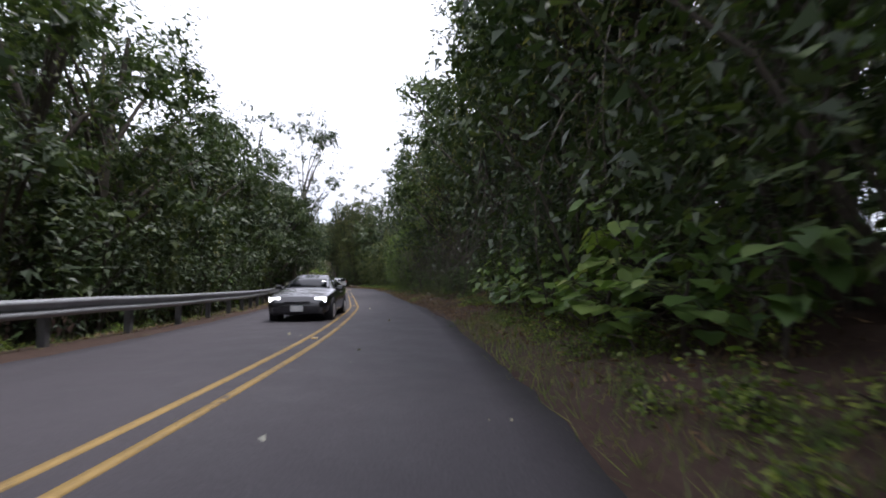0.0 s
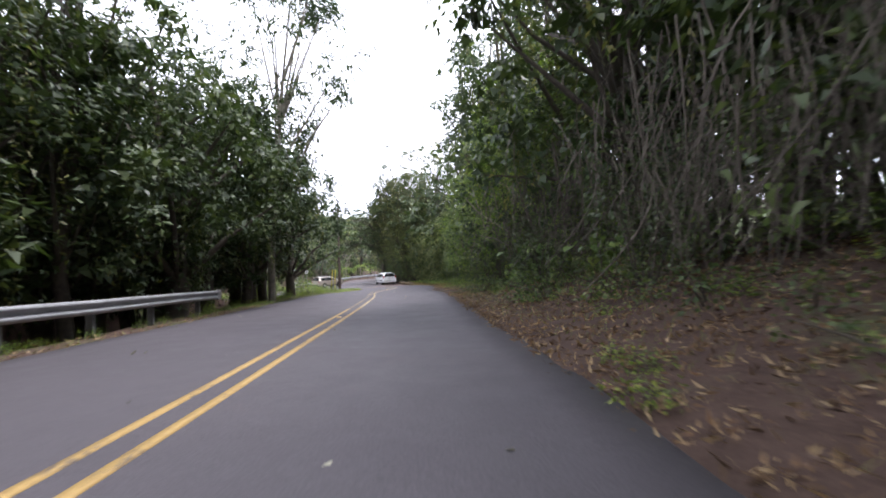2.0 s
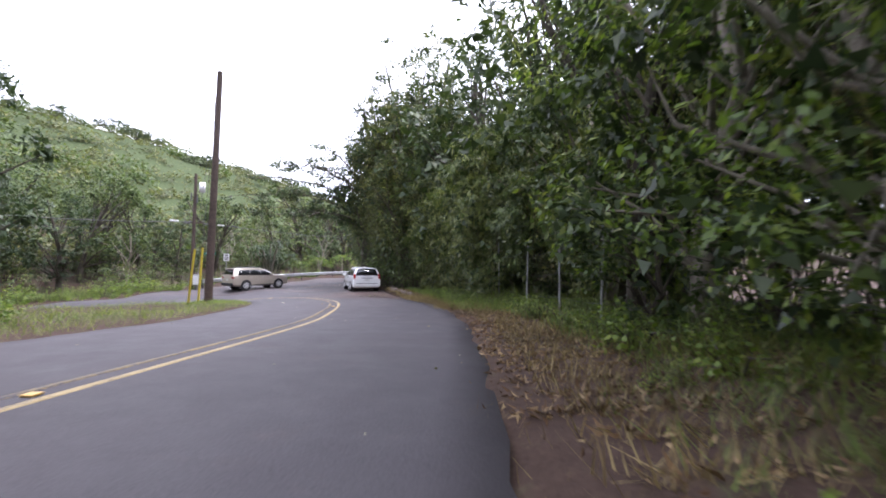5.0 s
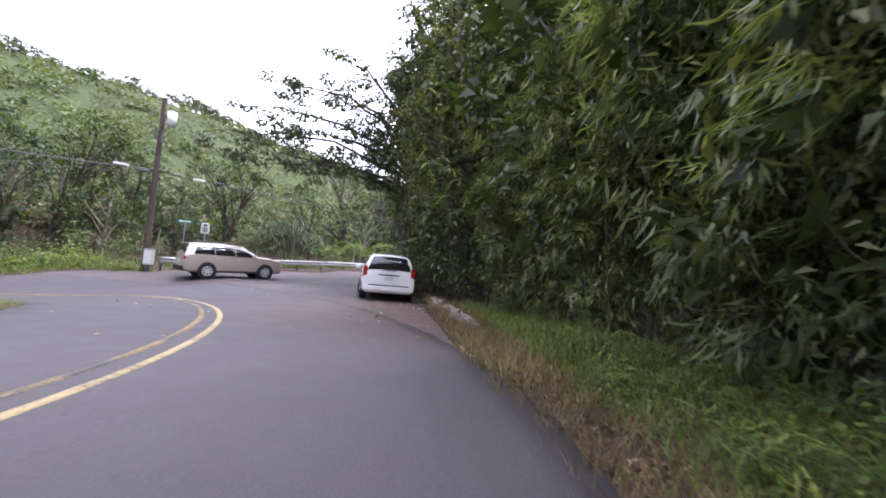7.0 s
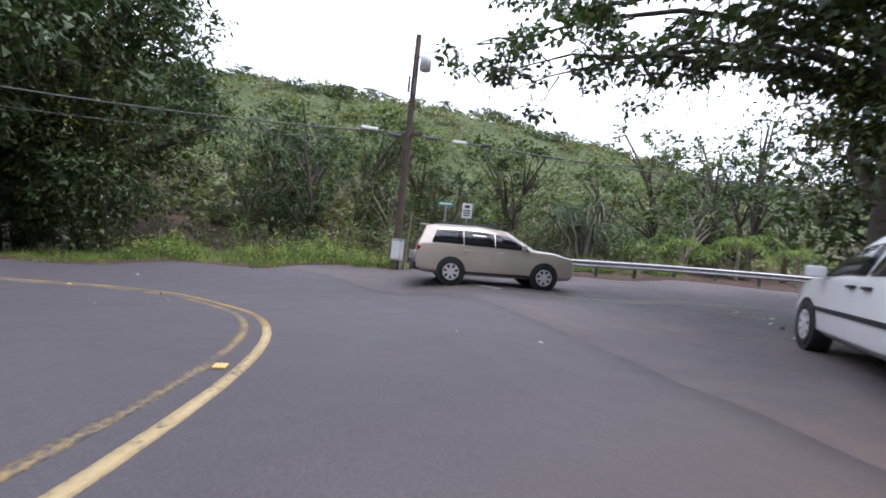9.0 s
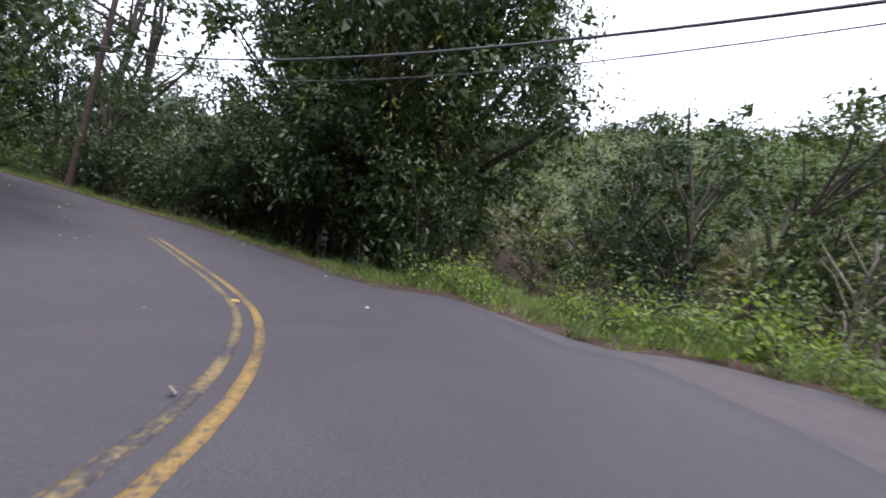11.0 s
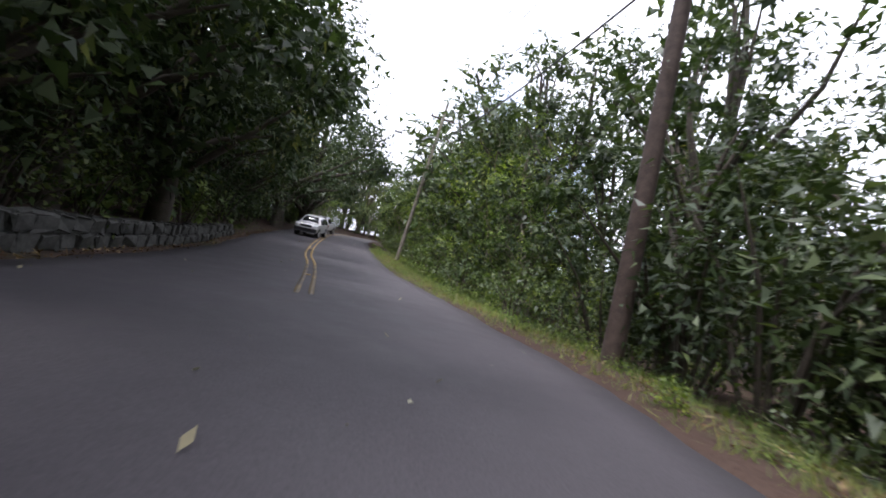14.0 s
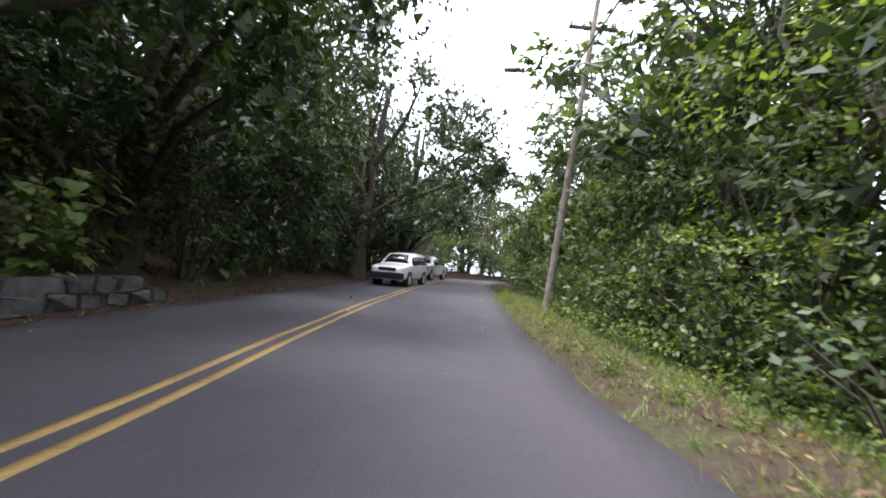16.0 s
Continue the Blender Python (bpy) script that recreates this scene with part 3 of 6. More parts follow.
def make_shrub(seed, height, spread, n, size, leaf, label, droop=0.2, width=0.28, name="shrub", stems=7, corners=4):
    rng = np.random.default_rng(seed)
    t = thing(name, label, "shrub")
    tips = [np.array([rng.normal(0, spread * 0.45), rng.normal(0, spread * 0.45), height * rng.uniform(0.45, 0.95)]) for _ in range(stems)]
    v, f = join([tube([[0.1 * p[0], 0.1 * p[1], -0.25], p * [0.45, 0.45, 0.55] + rng.normal(0, 0.06, 3), p], [0.035, 0.025, 0.008], 5) for p in tips])
    tagged(part_of("stem", v, f, BARK, t), kind="stuff")
    lp, lo = [], []
    for p in tips:
        m = n // stems
        d = ball(rng, m)
        r = rng.uniform(0.3, 1.0, (m, 1)) ** 0.5
        low = rng.random((m, 1)) ** 1.5
        q = p * [1, 1, 1] * (1 - 0.75 * low * [0.3, 0.3, 1]) + d * r * spread * 0.42
        q[:, 2] = np.maximum(q[:, 2], 0.03)
        lp.append(q)
        lo.append(d + [0, 0, 0.4])
    v, f = leaves(rng, np.concatenate(lp), np.concatenate(lo), size, width, droop, sides=corners)
    part_of("foliage", v, f, leaf, t)
    return t


def make_cane(seed, height, spread, canes, per, leaf, label, blade=0.75):
    """A clump of tall canes with long drooping blades, dry ones low down."""
    rng = np.random.default_rng(seed)
    t = thing("cane_clump", label, "cane grass")
    stalk, bp, up, dry, dup = [], [], [], [], []
    for _ in range(canes):
        b = np.array([rng.normal(0, spread * 0.5), rng.normal(0, spread * 0.5), -0.2])
        h = height * rng.uniform(0.6, 1.1)
        tip = b + [rng.normal(0, 0.22) * h, rng.normal(0, 0.22) * h, h]
        mid = (b + tip) / 2 + rng.normal(0, 0.15, 3) + [0, 0, 0.2]
        stalk.append(tube([b, mid, tip], [0.016, 0.013, 0.005], 4))
        u = rng.uniform(0.18, 1.0, per)
        q = (1 - u)[:, None] ** 2 * b + 2 * (u * (1 - u))[:, None] * mid + (u**2)[:, None] * tip
        a = rng.uniform(0, 2 * np.pi, per)
        w = np.stack([np.cos(a), np.sin(a), rng.uniform(0.0, 0.6, per)], 1)
        low = u < 0.34
        bp.append(q[~low]), up.append(w[~low])
        k = rng.random(per) < 0.45
        dry.append(q[low & k]), dup.append(w[low & k] * [1, 1, -0.6])
    v, f = join(stalk)
    tagged(part_of("stalk", v, f, STALK, t), kind="stuff")
    v, f = blades(rng, np.concatenate(bp), np.concatenate(up), blade, 0.13 if blade < 0.5 else 0.045, 0.5, 2)
    tagged(part_of("blade", v, f, leaf, t), kind="stuff")
    v, f = blades(rng, np.concatenate(dry), np.concatenate(dup), blade * 0.8, 0.025, 0.8, 2)
    tagged(part_of("dry_blade", v, f, LEAF_STRAW, t, "dry straw-coloured blades"), kind="stuff")
    return t


def make_big_leaf(seed, height, n, size, leaf, label):
    """A climber with large heart-shaped leaves on stalks."""
    rng = np.random.default_rng(seed)
    t = thing("large_leaf_plant", label, "plant")
    stalks, vs, fs, k = [], [], [], 0
    for _ in range(n):
        h = rng.uniform(0.1, 1.0) * height
        b = np.array([rng.normal(0, 0.3), rng.normal(0, 0.3), h * 0.7])
        a = rng.uniform(0, 2 * np.pi)
        o = np.array([np.cos(a), np.sin(a), 0])
        p = b + o * rng.uniform(0.25, 0.7) + [0, 0, rng.uniform(0.05, 0.4)]
        stalks.append(tube([b, (b + p) / 2 + [0, 0, 0.08], p], [0.014, 0.011, 0.008], 4))
        s = size * rng.uniform(0.55, 1.25)
        side = np.array([-o[1], o[0], 0])
        ax = unit(o + [0, 0, rng.uniform(-1.3, -0.15)])
        nn = np.cross(side, ax)
        pts = [(0, 0, 0), (-0.12, 0.3, 0.03), (0.12, 0.5, 0.07), (0.5, 0.4, 0.05), (0.85, 0.15, 0.0), (1.05, 0, -0.06)]
        left = [p + ax * u * s + side * w * s - nn * z * s for u, w, z in pts]
        right = [p + ax * u * s - side * w * s - nn * z * s for u, w, z in pts]
        spine = [p + ax * u * s for u in (0, -0.05, 0.18, 0.5, 0.85, 1.05)]
        vs += left + right + spine
        for j in range(5):
            fs += [(k + 12 + j, k + 12 + j + 1, k + j + 1, k + j), (k + 6 + j, k + 6 + j + 1, k + 12 + j + 1, k + 12 + j)]
        k += 18
    stem = tube([[0, 0, -0.2], [0.1, 0.05, height * 0.4], [-0.05, 0.1, height * 0.85]], [0.05, 0.04, 0.02], 6)
    v, f = join([stem] + stalks)
    part_of("stem", v, f, BARK, t)
    part_of("foliage", vs, fs, leaf, t)
    return t


def make_tangle(seed, height, spread, n, label):
    """Bare vines and dead branches hanging down a bank."""
    rng = np.random.default_rng(seed)
    t = thing("branch_tangle", label, "branches")
    pieces = []
    for _ in range(n):
        a = np.array([rng.normal(0, spread * 0.6), rng.normal(0, spread * 0.5), rng.uniform(0.35, 1.0) * height])
        b = np.array([a[0] + rng.normal(0, 0.5), a[1] + rng.normal(0, 0.5), rng.uniform(-0.1, 0.5) * a[2]])
        m = (a + b) / 2 + [rng.normal(0, 0.45), rng.normal(0, 0.3), rng.normal(-0.1, 0.35)]
        q = [(1 - u) ** 2 * a + 2 * u * (1 - u) * m + u * u * b for u in np.linspace(0, 1, 6)]
        r = rng.choice([0.006, 0.01, 0.014, 0.022])
        pieces.append(tube(q, np.linspace(r, r * 0.5, 6), 4))
    v, f = join(pieces)
    tagged(part_of("branch", v, f, BARK_DRY, t), kind="stuff")
    return t


def make_strap_bush(seed, height, spread, n, leaf, label):
    """A dome of long strap leaves that arch over, on short forked trunks."""
    rng = np.random.default_rng(seed)
    t = thing("pandanus", label, "tree")
    tops = [np.array([rng.normal(0, spread * 0.45), rng.normal(0, spread * 0.45), height * rng.uniform(0.25, 0.85)]) for _ in range(22)]
    v, f = join([tube([[p[0] * 0.15, p[1] * 0.15, -0.3], p * [0.5, 0.5, 0.6], p], [0.12, 0.09, 0.06], 6) for p in tops])
    tagged(part_of("trunk", v, f, BARK_PALE, t), kind="stuff")
    q, up = [], []
    for p in tops:
        m = n // len(tops)
        a = rng.uniform(0, 2 * np.pi, m)
        q.append(np.repeat(p[None], m, 0) + rng.normal(0, 0.06, (m, 3)))
        up.append(np.stack([np.cos(a), np.sin(a), rng.uniform(0.1, 1.3, m)], 1))
    v, f = blades(rng, np.concatenate(q), np.concatenate(up), 1.35, 0.03, 0.95, 4)
    tagged(part_of("strap_leaf", v, f, leaf, t), kind="stuff")
    return t


def make_palm(seed, height, fronds, leaf, label):
    rng = np.random.default_rng(seed)
    t = thing("palm", label, "palm")
    v, f = tube([[0, 0, -0.3], [0.08, 0.02, height * 0.5], [0.02, 0.05, height]], [0.13, 0.09, 0.08], 8)
    part_of("trunk", v, f, BARK_PALE, t, smooth=True)
    for k in range(fronds):
        a = k * 2.4 + rng.normal(0, 0.2)
        o = np.array([np.cos(a), np.sin(a), 0])
        rise, ln = rng.uniform(0.3, 1.2), rng.uniform(1.5, 2.2)
        us = np.linspace(0, 1, 9)
        rib = np.array([[0.02, 0.05, height] + o * ln * u + np.array([0, 0, 1]) * (rise * u - 1.25 * u * u) * ln * 0.7 for u in us])
        side = np.array([-o[1], o[0], 0])
        q = np.repeat(rib[1:], 6, 0) + rng.normal(0, 0.04, (48, 3))
        w = np.concatenate([np.tile([side, -side], (3, 1)) for _ in range(8)]) + o * 0.55 + [0, 0, -0.25]
        lv, lf = blades(rng, q, w, 0.5, 0.04, 0.35, 2)
        rv_, rf_ = tube(rib, np.linspace(0.022, 0.006, 9), 4)
        fv, ff = join([(rv_, rf_), (lv, lf)])
        part_of("frond", fv, ff, leaf, t)
    return t


def make_spreader(seed, limbs, leaf, label):
    """A leaning tree whose long limbs carry open clumps and hanging strands, with sky between."""
    rng = np.random.default_rng(seed)
    t = thing("tree", label, "tree")
    pieces = [tube([[0, 0, -0.6], [0.1, 0.2, 3], [-0.3, 0.1, 7], [-0.2, 0.4, 12]], [0.55, 0.42, 0.34, 0.1], 10)]
    lp, lo, vp = [], [], []
    for tip, start in limbs:
        a, c = np.array([-0.2, 0.1, start]), np.array(tip, float)
        us = np.linspace(0, 1, 10)
        q = np.array([a * (1 - u) + c * u + [0, 0, 1.1 * np.sin(u * 3.1)] + rng.normal(0, 0.13, 3) * (0 < u < 1) for u in us])
        pieces.append(tube(q, np.linspace(0.12, 0.012, 10), 6))
        for u in np.linspace(0.2, 1.0, 13):
            p = a * (1 - u) + c * u + [0, 0, 1.1 * np.sin(u * 3.1)]
            e = p + rng.normal(0, 1, 3) * [0.75, 0.75, 0.42]
            pieces.append(tube([p, (p + e) / 2 + [0, 0, 0.1], e], [0.035, 0.025, 0.01], 4))
            m = 58
            d = ball(rng, m)
            lp.append(e + d * rng.uniform(0.2, 1, (m, 1)) ** 0.5 * [0.62, 0.62, 0.24])
            lo.append(d)
            if rng.random() < 0.32:
                for _ in range(5):
                    z = np.arange(0, rng.uniform(0.5, 1.7), 0.06)
                    o = rng.normal(0, 0.13, 2)
                    vp.append(np.stack([e[0] + o[0] + rng.normal(0, 0.02, len(z)), e[1] + o[1] + rng.normal(0, 0.02, len(z)), e[2] - z], 1))
    v, f = join(pieces)
    part_of("trunk", v, f, BARK, t, smooth=True)
    v, f = leaves(rng, np.concatenate(lp), np.concatenate(lo), 0.22, 0.3, 0.2)
    part_of("crown", v, f, leaf, t)
    vp = np.concatenate(vp)
    v, f = leaves(rng, vp, rng.normal(0, 1, vp.shape) * [1, 1, 0.1], 0.16, 0.1, 1.6)
    tagged(part_of("hanging_moss", v, f, LEAF_MOSS, t, "grey-green moss hanging in strands"), kind="stuff")
    return t


LEAF_CANE = leaf_material("cane_blade", (0.08, 0.105, 0.05), (0.16, 0.2, 0.095), (0.3, 0.335, 0.19), 0.34, 0.36)
LEAF_BROAD = leaf_material("broad_leaf", (0.07, 0.125, 0.04), (0.15, 0.24, 0.075), (0.3, 0.38, 0.15), 0.42, 0.3)
LEAF_MOSS = leaf_material("moss", (0.07, 0.075, 0.05), (0.13, 0.135, 0.09), (0.2, 0.2, 0.14), 0.9, 0.3)
kinds = {
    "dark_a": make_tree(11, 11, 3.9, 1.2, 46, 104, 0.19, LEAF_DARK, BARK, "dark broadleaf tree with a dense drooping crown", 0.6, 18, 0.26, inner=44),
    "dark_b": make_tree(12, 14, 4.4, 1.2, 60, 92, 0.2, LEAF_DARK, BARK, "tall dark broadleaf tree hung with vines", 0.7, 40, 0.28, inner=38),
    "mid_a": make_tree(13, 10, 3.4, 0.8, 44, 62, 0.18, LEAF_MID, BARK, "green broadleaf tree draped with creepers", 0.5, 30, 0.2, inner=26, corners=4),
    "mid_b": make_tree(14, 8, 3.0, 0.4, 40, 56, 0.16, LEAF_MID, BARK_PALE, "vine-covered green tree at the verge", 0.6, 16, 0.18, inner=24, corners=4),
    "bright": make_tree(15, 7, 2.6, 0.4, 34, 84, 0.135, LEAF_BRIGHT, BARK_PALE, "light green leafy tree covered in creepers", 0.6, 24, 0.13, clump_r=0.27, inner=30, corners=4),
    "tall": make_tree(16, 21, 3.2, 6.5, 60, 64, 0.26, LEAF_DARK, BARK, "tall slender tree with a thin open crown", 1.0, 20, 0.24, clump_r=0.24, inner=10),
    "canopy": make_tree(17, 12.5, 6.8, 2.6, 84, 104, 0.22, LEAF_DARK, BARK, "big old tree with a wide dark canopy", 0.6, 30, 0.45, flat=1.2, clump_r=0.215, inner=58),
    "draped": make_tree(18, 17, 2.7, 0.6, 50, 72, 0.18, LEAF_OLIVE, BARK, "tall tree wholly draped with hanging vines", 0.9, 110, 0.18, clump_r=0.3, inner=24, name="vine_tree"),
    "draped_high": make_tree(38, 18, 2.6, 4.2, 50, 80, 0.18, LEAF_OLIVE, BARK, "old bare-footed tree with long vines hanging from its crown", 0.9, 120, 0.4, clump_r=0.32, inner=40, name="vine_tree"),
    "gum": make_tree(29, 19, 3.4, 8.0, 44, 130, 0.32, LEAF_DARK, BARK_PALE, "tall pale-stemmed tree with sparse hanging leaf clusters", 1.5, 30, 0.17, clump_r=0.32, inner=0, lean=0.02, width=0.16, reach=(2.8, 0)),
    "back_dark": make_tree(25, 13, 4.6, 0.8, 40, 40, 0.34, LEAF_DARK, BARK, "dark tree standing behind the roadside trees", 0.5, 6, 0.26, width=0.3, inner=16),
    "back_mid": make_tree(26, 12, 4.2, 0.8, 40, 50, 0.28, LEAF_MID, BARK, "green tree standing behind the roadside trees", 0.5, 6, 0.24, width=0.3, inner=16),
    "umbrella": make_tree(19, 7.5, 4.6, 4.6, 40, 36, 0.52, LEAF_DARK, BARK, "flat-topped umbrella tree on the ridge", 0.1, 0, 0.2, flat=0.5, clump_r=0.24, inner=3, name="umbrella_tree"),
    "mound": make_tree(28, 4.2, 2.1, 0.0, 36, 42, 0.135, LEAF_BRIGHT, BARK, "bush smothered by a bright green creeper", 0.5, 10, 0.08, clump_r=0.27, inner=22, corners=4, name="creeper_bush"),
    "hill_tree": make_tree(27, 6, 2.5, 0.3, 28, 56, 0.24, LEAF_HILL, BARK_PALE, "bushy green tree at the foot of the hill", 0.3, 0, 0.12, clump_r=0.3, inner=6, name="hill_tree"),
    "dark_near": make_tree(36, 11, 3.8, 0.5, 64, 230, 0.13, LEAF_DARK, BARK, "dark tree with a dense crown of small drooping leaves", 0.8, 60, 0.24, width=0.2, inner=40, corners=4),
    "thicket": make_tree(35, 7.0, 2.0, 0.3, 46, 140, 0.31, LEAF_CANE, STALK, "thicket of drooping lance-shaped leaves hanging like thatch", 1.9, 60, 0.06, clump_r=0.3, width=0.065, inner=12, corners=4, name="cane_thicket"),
    "shrub_a": make_shrub(21, 2.2, 1.6, 640, 0.15, LEAF_MID, "green leafy shrub at the verge"),
    "shrub_b": make_shrub(22, 1.4, 1.5, 440, 0.17, LEAF_BRIGHT, "light green shrub with small leaves"),
    "shrub_c": make_shrub(23, 3.2, 2.0, 1450, 0.165, LEAF_DARK, "tall dark green shrub under the trees", 0.5, 0.2, corners=3),
    "weed": make_shrub(24, 0.5, 1.1, 180, 0.13, LEAF_BRIGHT, "low creeping weeds on the verge", 0.1, 0.34, "weed_patch", 4),
    "creeper_low": make_shrub(37, 0.7, 1.5, 260, 0.14, LEAF_MID, "green creeper spreading over fallen leaves", 0.3, 0.3, "creeper_patch", 6),
    "cane": make_cane(31, 6.0, 1.3, 16, 52, LEAF_CANE, "tall green cane with drooping lance-shaped blades", 0.32),
    "cane_b": make_cane(32, 7.5, 1.5, 16, 58, LEAF_CANE, "tall olive cane with hanging dry blades", 0.33),
    "cane_low": make_cane(33, 1.3, 0.9, 24, 8, LEAF_GRASS, "tuft of tall green grass", 0.6),
    "big_leaf": make_big_leaf(41, 2.6, 40, 0.42, LEAF_BROAD, "climbing plant with large heart-shaped leaves"),
    "big_leaf_b": make_big_leaf(42, 4.5, 80, 0.5, LEAF_BROAD, "tall climber with broad drooping leaves"),
    "tangle": make_tangle(51, 4.2, 1.5, 60, "bare vines and dead branches hanging down the bank"),
    "hala": make_strap_bush(52, 4.6, 2.0, 900, LEAF_DARK, "dark pandanus with arching strap leaves"),
    "palm": make_palm(53, 2.2, 13, LEAF_BRIGHT, "small light green palm with feathered fronds"),
}
KIND_USED = set()
hrng0 = np.random.default_rng(41)
prng = np.random.default_rng(5)


def plant(kind, x, y, scale=1.0, turn=None, dz=0.0, tall=1.0):
    turn = prng.uniform(0, 360) if turn is None else turn
    m = pose(x, y, gz(x, y) + dz, 0, 0, turn) @ Matrix.Diagonal((scale, scale, scale * tall, 1))
    ob = kinds[kind]
    if kind in KIND_USED:
        return copy_thing(ob, m)
    KIND_USED.add(kind)
    ob.matrix_basis = m
    return ob


def row(choice, p0, p1, offs, gap, scale=(0.85, 1.2), tall=1.0):
    """Plants along a stretch of the road between two of its points, at distances offs from its line."""
    s0, s1 = arc_near(*p0), arc_near(*p1)
    s = s0
    while s < s1:
        i = at_arc(s)
        x, y = along(i, prng.uniform(*offs))
        if not in_apron(x, y)[0]:
            plant(choice[prng.integers(len(choice))], x, y, prng.uniform(*scale), tall=tall)
        s += gap * prng.uniform(0.75, 1.3)


def spots(*entries):
    for x, y, k, sc in entries:
        plant(k, x, y, sc)


# upper leg, uphill side
row(["dark_b", "dark_a", "dark_b"], (-2, -9), (-3, 14), (7.6, 9.0), 2.9)
row(["tangle"], (-2, 6), (-4.5, 21), (6.6, 7.6), 2.2, (1.0, 1.5))
row(["back_dark"], (-2, -30), (-2, -9), (7.5, 9.5), 5.5, (1.0, 1.2))
row(["back_dark"], (-2, 6), (-9, 42), (12.5, 14.5), 3.2, (1.0, 1.3))
row(["tall"], (-3, 12), (-13, 57), (9, 12), 5.0, (0.85, 1.1))
row(["shrub_c"], (-2, 10), (-7, 32), (10.5, 12.5), 2.4, (1.2, 1.6))
row(["shrub_c", "shrub_a"], (-2, -12), (-3, 13), (5.6, 7.0), 1.5)
spots((2.9, 7.2, "big_leaf", 0.8), (3.4, 9.0, "big_leaf_b", 0.75), (3.0, 4.6, "big_leaf", 0.7), (2.3, 12.4, "big_leaf", 0.9), (2.8, 10.6, "big_leaf", 0.75), (3.2, 6.0, "big_leaf_b", 0.6), (2.6, 8.3, "big_leaf", 0.6), (2.0, 14.6, "big_leaf_b", 0.7), (1.7, 16.6, "big_leaf", 0.8))
row(["dark_b", "dark_a"], (-2.2, 8), (-7.5, 34), (8.4, 9.8), 2.8, (1.05, 1.25))
row(["mid_a", "bright", "draped"], (-7.5, 34), (-9, 42), (8.8, 10.4), 2.4, (1.1, 1.4))
row(["shrub_c", "shrub_a"], (-2, -3), (-3.6, 18), (5.9, 6.8), 1.1, (0.7, 1.0))
row(["weed", "cane_low"], (-2, 1), (-3, 13), (3.6, 4.8), 0.45, (0.35, 0.65))
row(["weed"], (-2, 0), (-3.4, 17), (4.3, 5.6), 0.8, (0.7, 1.1))
for x, y, sc in ((2.4, 6.9, 1.0), (2.9, 8.0, 0.95), (2.3, 9.6, 0.9), (2.7, 5.6, 0.9), (2.1, 11.4, 0.9), (3.2, 7.2, 1.1), (1.9, 13.2, 0.85)):
    plant("big_leaf", x, y, sc, tall=0.55)
spots((-2.0, 26.0, "weed", 0.55), (-1.7, 26.8, "weed", 0.5), (-1.9, 27.4, "weed", 0.45))
row(["shrub_c", "mound"], (-3.6, 18), (-9, 42), (7.2, 8.0), 1.7, (0.6, 0.9))
row(["shrub_c"], (-3, 13), (-9, 42), (9.6, 12), 1.8, (1.0, 1.4))
row(["shrub_a", "cane_low", "shrub_b"], (-3.3, 14), (-5, 24), (5.9, 6.9), 1.3, (0.45, 0.75))
row(["tangle"], (-4.5, 21), (-9, 40), (7.0, 7.8), 2.0, (0.8, 1.1))
row(["shrub_a", "shrub_b"], (-8, 34), (-13, 57), (6.6, 8.2), 1.2, (0.6, 1.0))
row(["weed"], (-3, 14), (-13, 57), (4.9, 7.0), 1.6, (0.4, 0.8))
row(["bright", "mid_b", "draped", "bright"], (-9, 40), (-13, 58), (9.6, 11.7), 2.5, (0.85, 1.1))
row(["tall", "draped", "bright"], (-11, 46), (-14, 62), (8.6, 9.8), 2.9, (0.8, 1.0))
row(["shrub_b", "mound", "shrub_b"], (-9.2, 40), (-11.6, 49), (5.7, 6.6), 1.0, (0.4, 0.6))
row(["mound", "bright", "mound"], (-9.6, 41), (-14, 60), (6.4, 7.6), 1.7, (0.55, 0.9))
row(["cane", "cane_b", "mid_b"], (-12, 50), (-14, 60), (8.6, 10.6), 1.6)
row(["weed", "tangle", "weed", "big_leaf"], (-4.2, 20), (-9, 40), (6.0, 8.0), 0.55, (0.5, 0.9))
row(["weed", "shrub_c"], (-4, 19), (-9, 40), (5.4, 6.6), 1.1, (0.3, 0.5))
row(["creeper_low"], (-4, 19), (-9.4, 41), (5.0, 8.4), 0.42, (0.45, 0.85))
# upper leg, downhill side behind the guard rail
row(["shrub_c", "shrub_c", "big_leaf_b"], (-2, -10), (-6.5, 30), (-8.0, -7.0), 1.5, (0.8, 1.2))
row(["dark_a", "dark_b"], (-2, -9), (-6.5, 30), (-9.4, -7.8), 2.9, (0.75, 1.0))
row(["back_dark"], (-2, -30), (-2, -10), (-9.5, -8), 5.5)
row(["back_dark"], (-2, -4), (-7, 30), (-15, -13), 6.0)
spots((-17.4, 35.4, "dark_a", 0.9), (-18.0, 38.6, "dark_a", 0.85), (-16.4, 42.6, "dark_a", 0.75), (-18.2, 40.2, "dark_b", 0.8), (-16.6, 31.4, "dark_b", 0.9), (-17.4, 45.5, "dark_b", 0.85))
row(["weed", "shrub_b"], (-9, 40), (-14, 62), (-7.4, -5.4), 0.9, (0.5, 0.9))
row(["weed"], (-2, 0), (-9, 40), (-5.6, -4.9), 1.3, (0.3, 0.5))
